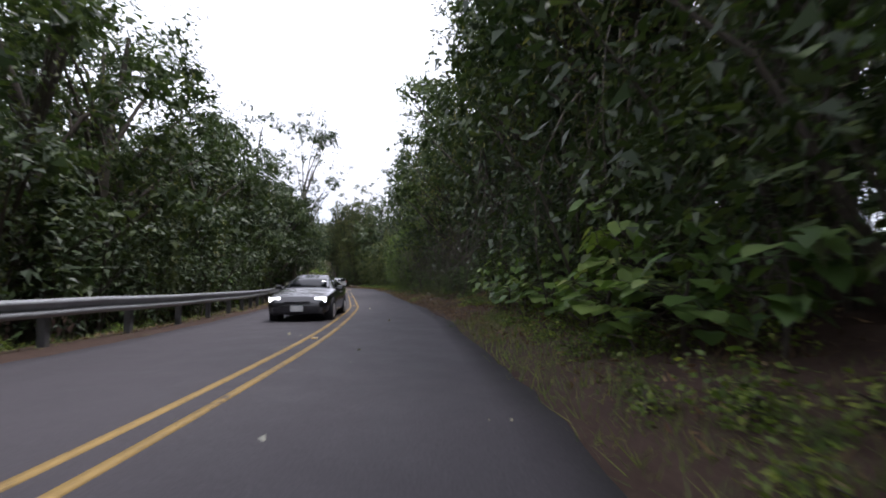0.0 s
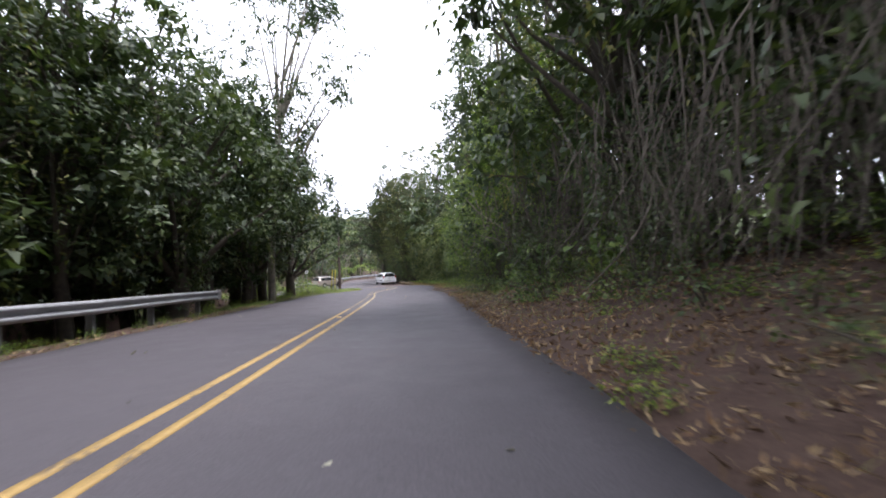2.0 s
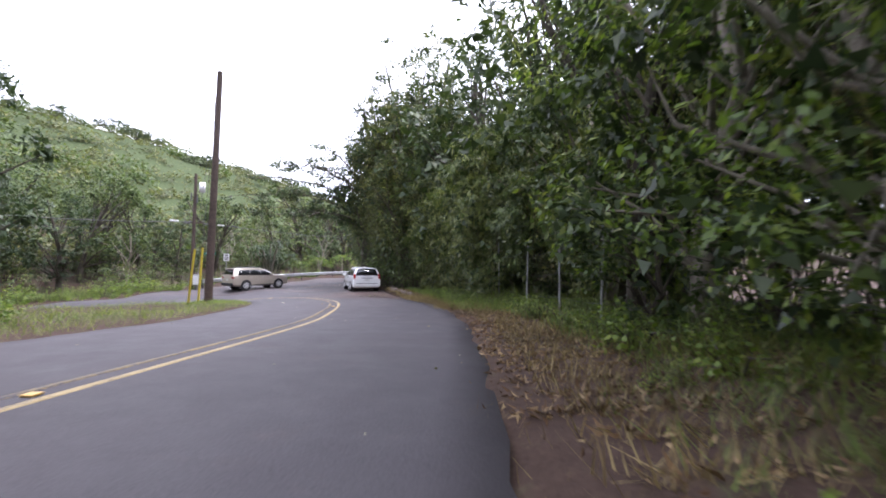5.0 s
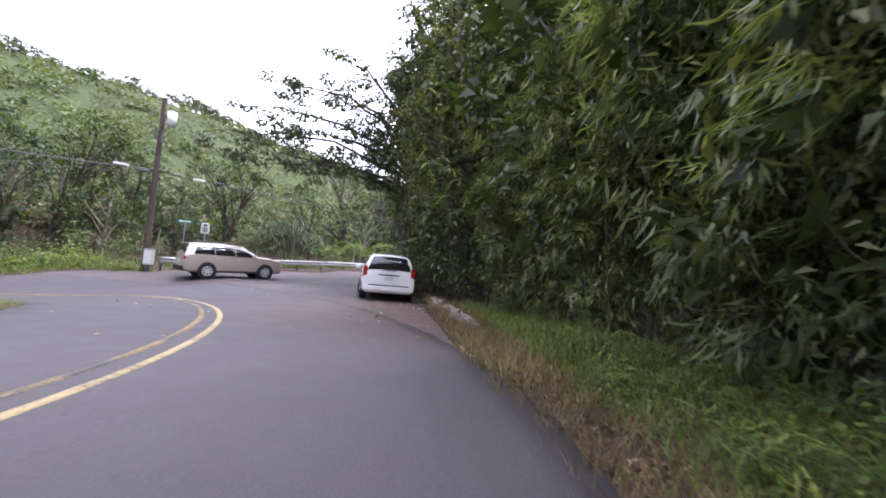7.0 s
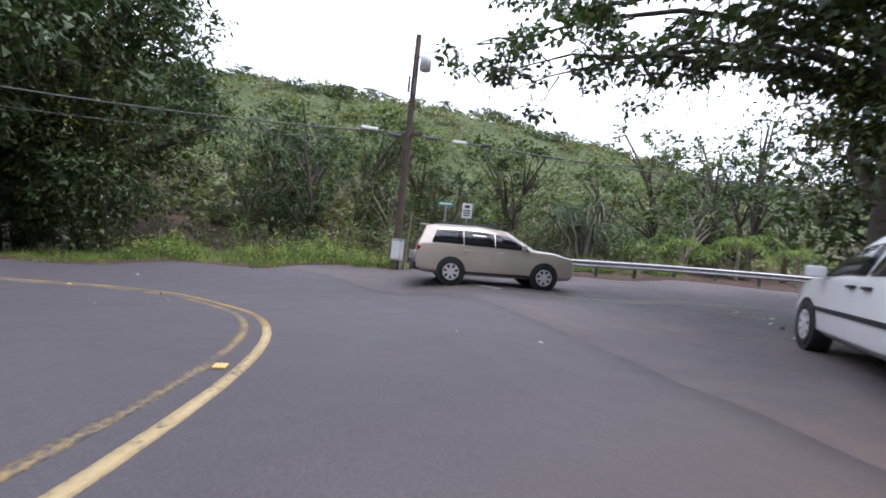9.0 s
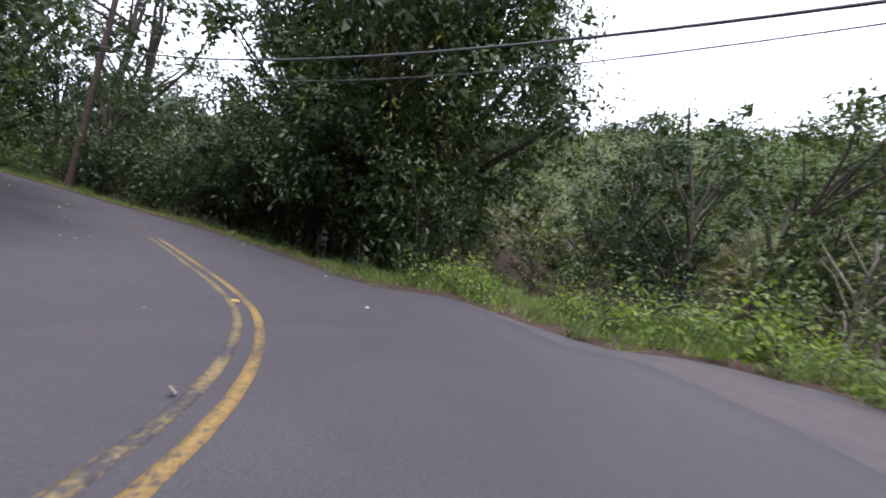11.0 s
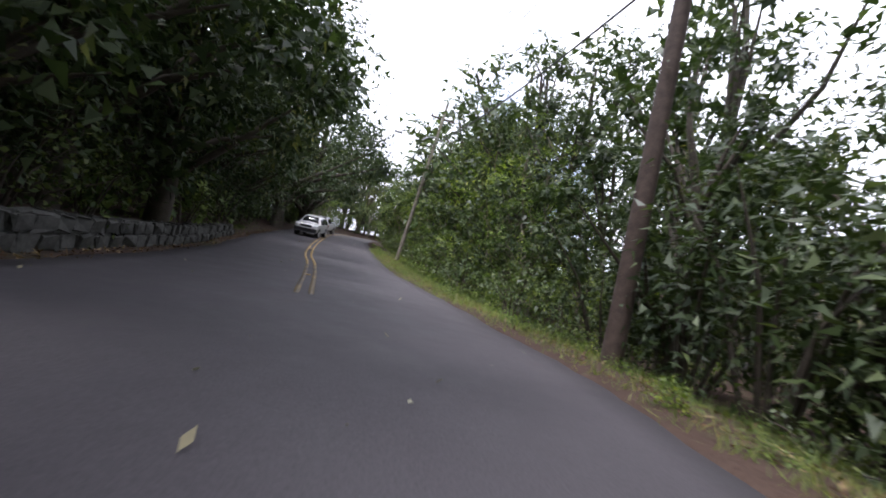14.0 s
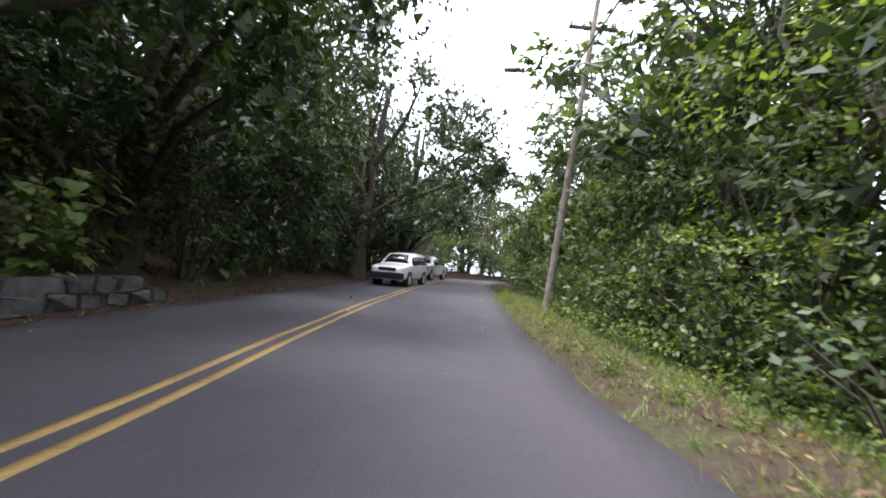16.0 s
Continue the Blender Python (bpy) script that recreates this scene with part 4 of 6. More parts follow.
# inside the bend
spots((-15.6, 33.0, "tall", 0.9), (-15.8, 28.5, "dark_b", 0.95), (-17.2, 33.5, "dark_a", 0.9), (-14.2, 28.0, "shrub_c", 1.2), (-16.8, 36.5, "shrub_c", 1.1), (-22.5, 41.5, "back_dark", 1.1), (-23, 48, "back_dark", 0.9), (-20.5, 33, "back_dark", 1.1), (-31.8, 44.6, "canopy", 1.0), (-31.0, 38.5, "canopy", 1.0), (-34.8, 60.5, "dark_b", 0.85), (-34.4, 54.5, "dark_b", 0.95), (-34.0, 47.5, "dark_a", 1.05), (-33.0, 64.5, "dark_a", 0.95), (-18.6, 35.6, "dark_a", 1.1), (-25, 43, "canopy", 1.0), (-29, 36, "back_dark", 1.0), (-33.6, 58.5, "canopy", 1.1), (-33.2, 51, "canopy", 1.0), (-28, 46, "dark_b", 0.9), (-31.0, 46, "dark_b", 1.0),
      (-30, 30, "dark_b", 1.0), (-26, 24, "back_dark", 1.0), (-22, 33, "back_dark", 1.0), (-27, 16, "back_dark", 1.0), (-24, 8, "back_dark", 1.0), (-17, 30, "back_dark", 1.0),
      (-29, 24, "mid_a", 1.0), (-28.5, 14, "dark_a", 1.0), (-27, 4, "back_dark", 1.0), (-31.5, 51, "dark_a", 0.9), (-31, 34, "dark_a", 0.9))
for x, y, sc, up in ((-15.6, 37.0, 0.8, 1.1), (-17.0, 43.5, 0.75, 1.1), (-18.4, 50.5, 0.65, 1.3), (-23.0, 54.0, 0.7, 1.25)):
    plant("canopy", x, y, sc, tall=up)
spots((-20.2, 57.0, "shrub_b", 1.2), (-22.0, 59.0, "mound", 0.5), (-24.2, 60.5, "shrub_b", 1.3), (-26.0, 61.0, "mound", 0.5), (-19.0, 54.5, "shrub_b", 1.0), (-28.0, 60.0, "shrub_a", 1.1), (-25.0, 57.5, "mound", 0.6))
row(["shrub_c", "big_leaf_b", "shrub_a"], (-39.6, 53), (-36, 8), (-6.4, -4.9), 1.3, (0.7, 1.1))
row(["weed"], (-40.1, 61), (-36.5, 34), (-4.7, -4.1), 0.8, (0.4, 0.65))
row(["weed", "shrub_a"], (-40.1, 64), (-40, 57), (-6.5, -4.6), 1.0, (0.4, 0.7))
row(["mid_a", "dark_a"], (-36.5, 32), (-36, 8), (-10, -7.5), 3.0)
for x, y, sc, a in ((-15.6, 43.5, 1.0, 0),):
    plant("gum", x, y, sc, a)
# outside of the bend and the side road
row(["thicket", "cane", "thicket"], (-13.5, 59), (-17, 70), (8.9, 9.9), 1.2, (0.8, 1.05))
row(["thicket", "cane_b", "thicket"], (-13.5, 59), (-17, 70), (9.8, 12), 1.4, (1.2, 1.6))
row(["back_dark", "back_mid", "draped"], (-13.5, 56), (-17, 70), (14, 17), 3.0, (1.1, 1.3))
row(["cane_low"], (-13, 57), (-17, 70), (5.6, 7.4), 0.8, (0.5, 1.0))
spots((-13.4, 80, "thicket", 1.4), (-12.4, 77, "thicket", 1.3), (-10.8, 75, "thicket", 1.5), (-14.8, 83, "thicket", 1.2), (-15.0, 81, "cane", 1.0), (-12.3, 78.6, "thicket", 1.1), (-10.0, 73.8, "thicket", 1.3), (-9.0, 72.0, "thicket", 1.5), (-11.0, 75.8, "thicket", 1.0), (-16.3, 86.0, "draped", 0.9), (-15.5, 90, "draped", 1.0),
      (-14.0, 84.5, "draped", 1.1), (-12, 81, "back_dark", 1.2), (-13, 92, "back_dark", 1.1), (-10, 86, "tall", 1.1), (-9, 78, "back_dark", 1.3), (-8, 95, "back_dark", 1.0), (-13, 97.5, "mid_a", 0.8),
      (-2, 97, "back_dark", 1.0), (-4, 90, "tall", 1.0), (-22.2, 90.0, "draped_high", 1.0), (-21.0, 88.0, "draped_high", 0.95), (-19.6, 86.6, "draped_high", 0.9), (-21.2, 91.6, "draped", 0.95), (-19.6, 88.8, "draped", 1.05), (-20.3, 86.6, "draped", 0.95), (-22.6, 92.4, "draped", 1.05), (-18.6, 85.4, "draped", 0.85), (-19.3, 89.4, "draped", 0.9), (-16.8, 86.5, "draped", 0.8), (-17.0, 83.6, "cane_b", 0.9), (-17.2, 82.2, "cane_low", 0.8), (-11.6, 81.5, "dark_a", 1.0), (-5, 82, "back_dark", 1.2), (-5.5, 70, "back_dark", 1.2), (-4.8, 58, "tall", 1.25), (-5.2, 64, "tall", 1.35), (-6.4, 72, "tall", 1.25), (-2.5, 52, "tall", 1.3), (-9.5, 88, "tall", 1.2))
spots((-22.6, 92.0, "shrub_c", 1.0), (-22.2, 90.2, "shrub_c", 1.1), (-21.4, 88.9, "shrub_a", 1.0), (-21.6, 87.0, "shrub_c", 1.1), (-20.4, 85.9, "shrub_a", 1.1), (-19.4, 84.9, "shrub_a", 1.1), (-18.4, 83.6, "shrub_a", 0.9), (-20.0, 88.0, "shrub_c", 1.4),
      (-21.6, 89.6, "shrub_c", 1.4), (-22.6, 91.0, "mid_b", 0.7), (-18.6, 87.0, "mid_b", 0.7), (-17.4, 84.6, "shrub_c", 1.3), (-23.6, 93.5, "shrub_c", 1.3))
for _ in range(64):
    u = hrng0.uniform(0, 1)
    ex, ey = np.interp(u, [0, 0.4, 1], [-13.2, -15.6, -17.7]), np.interp(u, [0, 0.4, 1], [70.5, 76.0, 84.0])
    d = hrng0.uniform(1.5, 3.0)
    plant(["cane_low", "cane_low", "weed"][hrng0.integers(3)], ex + d * 0.95, ey - d * 0.3, hrng0.uniform(0.45, 0.8))
for u in np.linspace(0, 1, 15):
    ex, ey = np.interp(u, [0, 0.4, 1], [-9.4, -12.1, -16.0]), np.interp(u, [0, 0.4, 1], [70.5, 76.5, 83.0])
    plant(["thicket", "thicket", "cane"][hrng0.integers(3)], ex + hrng0.normal(0, 0.4), ey + hrng0.normal(0, 0.3), hrng0.uniform(0.7, 1.0))
limbs = [((-9.6, -6.8, 7.2), 6.0), ((-8.6, -6.2, 8.8), 6.8), ((-8.2, -6.6, 5.8), 5.2), ((-7.0, -6.2, 5.4), 4.9), ((-6.4, -5.6, 7.4), 6.2), ((-5.4, -6.4, 9.8), 7.6), ((-4.2, -5.6, 5.4), 5.0), ((-7.6, -3.5, 10.5), 8.1), ((-3.0, -5.0, 11.5), 8.0), ((-4, 3, 13), 9.0), ((3, 3, 13), 9.0), ((2, -4, 12), 8.0)]
spread_tree = make_spreader(61, limbs, LEAF_DARK, "old tree with long open limbs and hanging moss")
spread_tree.matrix_basis = pose(-23.4, 90.2, gz(-23.4, 90.2))
row(["weed", "cane_low", "shrub_b"], (-30, 77), (-38, 70), (6.4, 8.5), 0.7, (0.5, 0.9))
row(["cane_low", "shrub_b", "cane_low"], (-29, 77), (-38, 70), (8.0, 10), 0.6, (0.6, 1.0))
row(["cane_low"], (-27.5, 77.2), (-38.3, 69.5), (7.6, 9.6), 0.4, (0.8, 1.25))
row(["cane_low", "weed"], (-29, 77), (-38.6, 68.6), (5.6, 7.2), 0.6, (0.5, 0.8))
row(["shrub_a", "shrub_b", "cane_low"], (-29, 77), (-38, 70), (9, 14), 0.8, (0.7, 1.1))
spots((-51.0, 66.2, "dark_near", 1.6), (-50.5, 68.8, "dark_b", 1.5), (-50.4, 69.4, "dark_near", 1.3), (-54.5, 70.5, "dark_b", 1.45), (-48.8, 66.0, "dark_near", 0.95), (-55, 71, "back_dark", 1.2), (-53, 65, "back_dark", 1.2), (-46, 73, "shrub_c", 1.2), (-49.4, 68.0, "dark_near", 0.7), (-50.4, 71.0, "dark_near", 1.1), (-49.0, 63.6, "dark_near", 0.75), (-48.5, 69.6, "dark_b", 1.0))
row(["shrub_c", "shrub_a"], (-38, 68.5), (-40.1, 57), (7.4, 8.8), 1.2, (0.8, 1.2))
# lower leg, valley side
row(["weed"], (-37, 71.5), (-36, 20), (4.2, 5.2), 0.75, (0.4, 0.65))
row(["creeper_low"], (-37, 71.5), (-39.5, 52), (5.4, 6.4), 0.8, (0.4, 0.7))
row(["weed", "shrub_b"], (-39.4, 52), (-37, 3), (5.8, 6.8), 0.9, (0.5, 0.8))
row(["shrub_b", "shrub_a"], (-39.2, 50), (-37, 3), (6.4, 8.0), 1.6, (0.7, 1.1))
row(["mound", "shrub_b", "mound"], (-39.2, 50), (-36, 14), (7.2, 8.6), 1.9, (0.55, 0.85))
spots((-50.6, 44.0, "dark_a", 0.7), (-47.4, 43.0, "bright", 0.6), (-56, 47, "dark_a", 0.75), (-58, 51, "mid_a", 0.7), (-49.2, 40.2, "bright", 0.95), (-48.2, 36.6, "bright", 1.15), (-47.2, 33.0, "bright", 1.3), (-46.4, 43.4, "mound", 0.8), (-45.2, 40.6, "mound", 0.95), (-44.8, 38.4, "mound", 1.0), (-44.4, 36.0, "mound", 1.0), (-44.0, 33.6, "mound", 1.0), (-50.5, 38, "dark_b", 1.15), (-51, 33, "dark_b", 1.1), (-54, 48, "mid_a", 0.75), (-53.6, 59.5, "dark_b", 1.4), (-51.8, 62.6, "dark_b", 1.3), (-56.5, 57.5, "dark_b", 1.2), (-53.2, 57.0, "mid_b", 0.9), (-50.6, 60.2, "shrub_c", 1.2), (-51.6, 57.8, "shrub_c", 1.1), (-49.0, 62.6, "shrub_c", 1.1))
row(["bright", "mid_b", "dark_a", "bright"], (-37.9, 41.5), (-44, -12), (9.2, 11.4), 2.4, (0.85, 1.15))
row(["bright", "mid_a"], (-36, 8), (-57, -22), (-11, -8), 2.6, (0.9, 1.2))
row(["back_dark", "back_mid"], (-36, 8), (-57, -22), (-17, -14), 3.6, (1.0, 1.3))
row(["back_mid", "back_dark"], (-37.4, 35), (-40, -6), (13, 17), 3.6, (1.1, 1.35))
row(["mid_b", "hill_tree", "bright"], (-40, 57), (-38.5, 43), (9.5, 14), 1.7, (0.4, 0.62))
spots((-47.3, 62.6, "dark_a", 0.54), (-48.6, 64.0, "dark_a", 0.6), (-47.2, 60.6, "dark_a", 0.46), (-47.0, 53.8, "dark_a", 0.6), (-49.2, 55.4, "dark_b", 0.5), (-48.4, 51.6, "dark_a", 0.55), (-46.2, 56.6, "shrub_c", 0.95), (-46.3, 54.9, "shrub_c", 0.85), (-46.9, 58.4, "shrub_c", 1.0), (-48.0, 57.0, "shrub_c", 1.1), (-46.0, 53.0, "shrub_c", 0.7))
row(["cane_low", "weed", "cane_low"], (-13, 57), (-17, 70), (5.7, 7.6), 0.24, (0.8, 1.25))
spots((-6.4, 67.6, "mid_b", 0.85), (-6.6, 63.6, "dark_a", 0.62), (-7.6, 71.2, "mid_b", 0.9), (-6.4, 60.4, "mid_b", 0.8))
spots((-31.6, 24.0, "canopy", 1.1), (-32.0, 15.5, "canopy", 1.1))
spots((-63, 71.0, "dark_a", 1.2), (-57.5, 81.5, "dark_a", 0.75), (-60, 85.0, "mid_a", 0.9), (-55.0, 90.0, "mid_a", 0.75), (-53.0, 79.5, "dark_a", 0.45), (-50.0, 92.5, "dark_a", 0.55), (-48.0, 99.0, "mid_a", 0.8))
crng = np.random.default_rng(97)
for _ in range(46):
    u, d = crng.uniform(0, 1), crng.uniform(0.5, 3.4)
    x, y = np.interp(u, [0, 0.3, 0.65, 1], [-41.8, -40.2, -38.2, -36.6]) - d * 0.85, np.interp(u, [0, 0.3, 0.65, 1], [72.5, 75.6, 79.6, 83.4]) + d * 0.5
    plant(["cane_low", "cane_low", "shrub_b", "cane_low"][crng.integers(4)], x, y, crng.uniform(0.75, 1.25))
# hedge and trees that close the far end of the lower road
erng = np.random.default_rng(98)
for _ in range(24):
    x, y = erng.uniform(-74, -24), erng.uniform(-44, -28)
    plant(["back_mid", "mound", "back_dark", "bright", "mound"][erng.integers(5)], x, y, erng.uniform(0.9, 1.4))
row(["mound", "shrub_a", "bright"], (-35.3, 16), (-52, -19), (5.5, 8.0), 1.4, (0.7, 1.0))
row(["mound", "shrub_a", "bright"], (-35.3, 16), (-52, -19), (-8.0, -5.5), 1.4, (0.7, 1.0))
# tops of the tree tower above the side road
spots((-20.4, 91.0, "draped", 1.3), (-18.0, 88.6, "draped", 1.25), (-19.4, 87.0, "draped", 1.15), (-16.4, 85.2, "draped", 1.2), (-19.6, 91.0, "dark_b", 1.15), (-17.0, 87.5, "dark_b", 1.1), (-21.6, 94.5, "tall", 1.05), (-17.0, 92.0, "tall", 1.0), (-15.4, 87.4, "tall", 0.95), (-19.4, 92.6, "tall", 1.1))
grng = np.random.default_rng(83)
for _ in range(60):
    u = grng.uniform(0, 0.75)
    ex, ey = np.interp(u, [0, 0.4, 1], [-13.2, -15.6, -17.7]), np.interp(u, [0, 0.4, 1], [70.5, 76.0, 84.0])
    d = grng.uniform(1.7, 4.0)
    plant("cane_low", ex + d * 0.95, ey - d * 0.3, grng.uniform(0.8, 1.2))
for x, y, k, sc, a in ((-23.4, 89.2, "draped_high", 0.95, 70), (-22.8, 92.6, "dark_b", 1.05, 130), (-54.5, 45.5, "back_dark", 1.3, 20), (-55.5, 41.0, "back_dark", 1.4, 200), (-17.2, 40.4, "dark_b", 0.9, 45), (-18.6, 44.6, "dark_a", 1.0, 160), (-20.6, 49.4, "dark_b", 0.8, 290)):
    plant(k, x, y, sc, a)
# low growth on the valley floor beside the lower leg
frng = np.random.default_rng(71)
for _ in range(46):
    x, y = frng.uniform(-66, -47.5), frng.uniform(36, 57.5)
    plant(["hill_tree", "shrub_a", "mound", "shrub_b", "shrub_a"][frng.integers(5)], x, y, frng.uniform(0.6, 1.0))
# behind the second guard rail and at the foot of the hill
hrng = np.random.default_rng(77)
spots((-39.2, 98.0, "hala", 1.1), (-35.6, 103.0, "palm", 1.0), (-33.6, 105.5, "palm", 1.2), (-37.2, 101.5, "palm", 0.8), (-31, 107, "palm", 1.0), (-34.8, 100.8, "shrub_b", 0.8), (-36.4, 98.5, "shrub_a", 1.0))
spots((-50, 83, "dark_a", 0.75), (-53, 87, "mid_a", 0.85), (-49, 88.5, "mid_b", 0.75), (-52.5, 93, "mid_a", 0.8), (-47.5, 93, "dark_a", 0.55), (-47, 98, "mid_a", 0.75), (-44, 101, "mid_b", 0.7), (-56, 81, "dark_a", 0.85), (-43, 105.5, "mid_a", 0.7), (-38, 108, "mid_b", 0.75), (-58, 90, "mid_a", 0.9))
for _ in range(36):
    x, y = hrng.uniform(-60, -36), hrng.uniform(84, 118)
    if y > 84 + (x + 41) * 2.2 + 6 and not in_apron(x, y)[0]:
        plant(["shrub_a", "hill_tree", "shrub_b", "hill_tree", "cane_low", "hill_tree"][hrng.integers(6)], x, y, hrng.uniform(0.55, 0.95))
for _ in range(60):
    s = hrng.uniform(0, 1)
    x, y = -38.6 + 7.5 * s + hrng.uniform(-3.2, -0.9), 86.2 + 12 * s + hrng.uniform(0, 1.5)
    plant(["weed", "cane_low", "shrub_b", "cane_low"][hrng.integers(4)], x, y, hrng.uniform(0.6, 1.0))
for _ in range(22):
    x, y = hrng.uniform(-72, -46), hrng.uniform(72, 112)
    plant(["hill_tree", "hill_tree", "hill_tree", "mid_b"][hrng.integers(4)], x, y, hrng.uniform(0.6, 1.1))
for _ in range(24):
    x, y = hrng.uniform(-50, 6), hrng.uniform(112, 128)
    plant(["back_mid", "back_dark"][hrng.integers(2)], x, y, hrng.uniform(0.7, 1.1))


# ---- hillside woods, grass and fallen leaves ----
def woods(n, per, seed, sizes, leaf):
    rng = np.random.default_rng(seed)
    a, r = rng.uniform(radians(10), radians(118), n), rng.uniform(30, 190, n)
    x, y = -30 - np.sin(a) * r, 80 + np.cos(a) * r
    keep = (hill(x, y) > 1.2) & ~in_apron(x, y)
    x, y = x[keep], y[keep]
    z = ground_z(x, y)
    size = rng.uniform(*sizes, len(x))
    d = ball(rng, len(x) * per)
    d[:, 2] = np.abs(d[:, 2])
    c = np.repeat(np.stack([x, y, z], 1), per, 0)
    rr = np.repeat(size, per)[:, None]
    p = c + d * rr * [1, 1, 0.9] * rng.uniform(0.6, 1.05, (len(d), 1))
    v, f = leaves(rng, p, d, leaf, 0.34, 0.25, sides=3)
    return v, f


wv, wf = join([woods(4600, 16, 3, (0.5, 1.5), 0.55), woods(700, 70, 4, (1.8, 3.6), 0.7)])
tagged(new("hillside_woods", mesh_of("hillside_woods", wv, wf, LEAF_HILL)), "green scrub and low trees covering the hillside", "woods", kind="stuff")
wv, wf = woods(260, 110, 6, (2.0, 4.4), 0.75)
tagged(new("hillside_trees", mesh_of("hillside_trees", wv, wf, LEAF_MID)), "darker round trees scattered over the hillside", "woods", kind="stuff")
for k in range(30):
    a = radians(28 + 2.7 * k + hrng.uniform(-1.5, 1.5))
    r = hrng.uniform(96, 116)
    plant("umbrella", -30 - math.sin(a) * r, 80 + math.cos(a) * r, hrng.uniform(0.7, 1.1), dz=-3.4)


def verge(n, p0, p1, offs, seed):
    rng = np.random.default_rng(seed)
    s = rng.uniform(arc_near(*p0), arc_near(*p1), n)
    i = np.clip(np.searchsorted(ARC, s), 0, len(ARC) - 1)
    t = rng.random(n)
    o = offs[0] + (offs[1] - offs[0]) * t
    x, y = LINE[i, 0] + NOR[i, 0] * o + rng.normal(0, 0.1, n), LINE[i, 1] + NOR[i, 1] * o + rng.normal(0, 0.1, n)
    ok = ~in_apron(x, y)
    x, y = x[ok], y[ok]
    return rng, np.stack([x, y, ground_z(x, y)], 1)


def grass(n, p0, p1, offs, length, seed, mat=None, patchy=0.1):
    rng, p = verge(n, p0, p1, offs, seed)
    p = p[wave(p[:, 0], p[:, 1], 1.1, seed) > patchy - 0.5 + rng.normal(0, 0.2, len(p))]
    up = np.stack([rng.normal(0, 0.5, len(p)), rng.normal(0, 0.5, len(p)), np.ones(len(p))], 1)
    return blades(rng, p - [0, 0, 0.03], up, length, 0.035, 0.25, 1)


gv, gf = join([
    grass(6300, (-2, -2), (-3, 12), (3.1, 5.2), 0.26, 1, patchy=-0.2), grass(3500, (-3, 12), (-9, 42), (3.9, 6.0), 0.22, 14, patchy=0.35), grass(4200, (-9, 40), (-13, 57), (4.9, 7.0), 0.28, 2), grass(13000, (-13, 54), (-17.5, 71), (5.7, 8.2), 0.4, 3, patchy=0.1),
    grass(4900, (-2, -4), (-9, 42), (-5.6, -4.2), 0.2, 4), grass(9000, (-9, 40), (-15, 66), (-8, -3.6), 0.28, 5, patchy=-0.6), grass(9000, (-15, 65), (-36, 73), (-5.5, -3.4), 0.2, 6, patchy=-1.5),
    grass(9100, (-31, 77), (-38.5, 68), (5.0, 10), 0.45, 7, patchy=-0.3), grass(24000, (-38, 71), (-36, 26), (3.8, 6.4), 0.25, 8, patchy=-0.5), grass(2800, (-40, 65), (-36, 30), (-5, -3.5), 0.18, 9), grass(6000, (-40, 64), (-39.5, 53), (-8, -4.2), 0.16, 18, patchy=-1.5),
])


def edge_grass(n, offs, length, seed):
    rng = np.random.default_rng(seed)
    u, d = rng.random(n), rng.uniform(*offs, n)
    x = np.interp(u, [0, 0.3, 0.65, 1], [-13.0, -14.6, -16.7, -19.4]) + d * 0.9 + rng.normal(0, 0.1, n)
    y = np.interp(u, [0, 0.3, 0.65, 1], [69.0, 73.4, 78.0, 83.0]) - d * 0.42
    p = np.stack([x, y, ground_z(x, y) - 0.03], 1)
    return blades(rng, p, np.stack([rng.normal(0, 0.5, n), rng.normal(0, 0.5, n), np.ones(n)], 1), length, 0.03, 0.3, 1)


gv, gf = join([(gv, gf), edge_grass(7500, (1.9, 4.0), 0.45, 15)])


def island_grass(n, seed):
    """Grass over the island inside the bend."""
    rng = np.random.default_rng(seed)
    x, y = rng.uniform(-35, -16, n), rng.uniform(54, 74, n)
    i, off = beside(x, y)
    ok = (off < -HALF_L[i] - 0.25) & (wave(x, y, 0.5, 9) > -0.55)
    p = np.stack([x, y, ground_z(x, y) - 0.03], 1)[ok]
    m = len(p)
    return blades(rng, p, np.stack([rng.normal(0, 0.5, m), rng.normal(0, 0.5, m), np.ones(m)], 1), 0.26, 0.045, 0.3, 1)


gv, gf = join([(gv, gf), island_grass(26000, 17)])
tagged(new("grass", mesh_of("grass", gv, gf, LEAF_GRASS)), "green grass growing along the verges", "grass", kind="stuff")
gv, gf = join([grass(9000, (-13, 55), (-18, 72), (4.5, 6.8), 0.34, 11, patchy=-0.2), grass(2450, (-2, 0), (-13, 57), (3.8, 5.5), 0.2, 12, patchy=0.25), grass(2800, (-38, 69), (-36, 30), (4.3, 5.6), 0.2, 13, patchy=0.2)])
gv, gf = join([(gv, gf), edge_grass(9000, (0.1, 2.0), 0.34, 16)])
tagged(new("dry_grass", mesh_of("dry_grass", gv, gf, LEAF_STRAW)), "dry cut grass lying at the road's edge", "grass", kind="stuff")


def litter(n, p0, p1, offs, size, seed, lift=0.015, thin=0.0):
    rng, p = verge(n, p0, p1, offs, seed)
    p = p[rng.random(len(p)) > thin]
    v, f = leaves(rng, p + [0, 0, lift], rng.normal(0, 1, p.shape) * [1, 1, 0.12], size, 0.15, 0.0, 0.35, 0.05, sides=3)
    return v, f


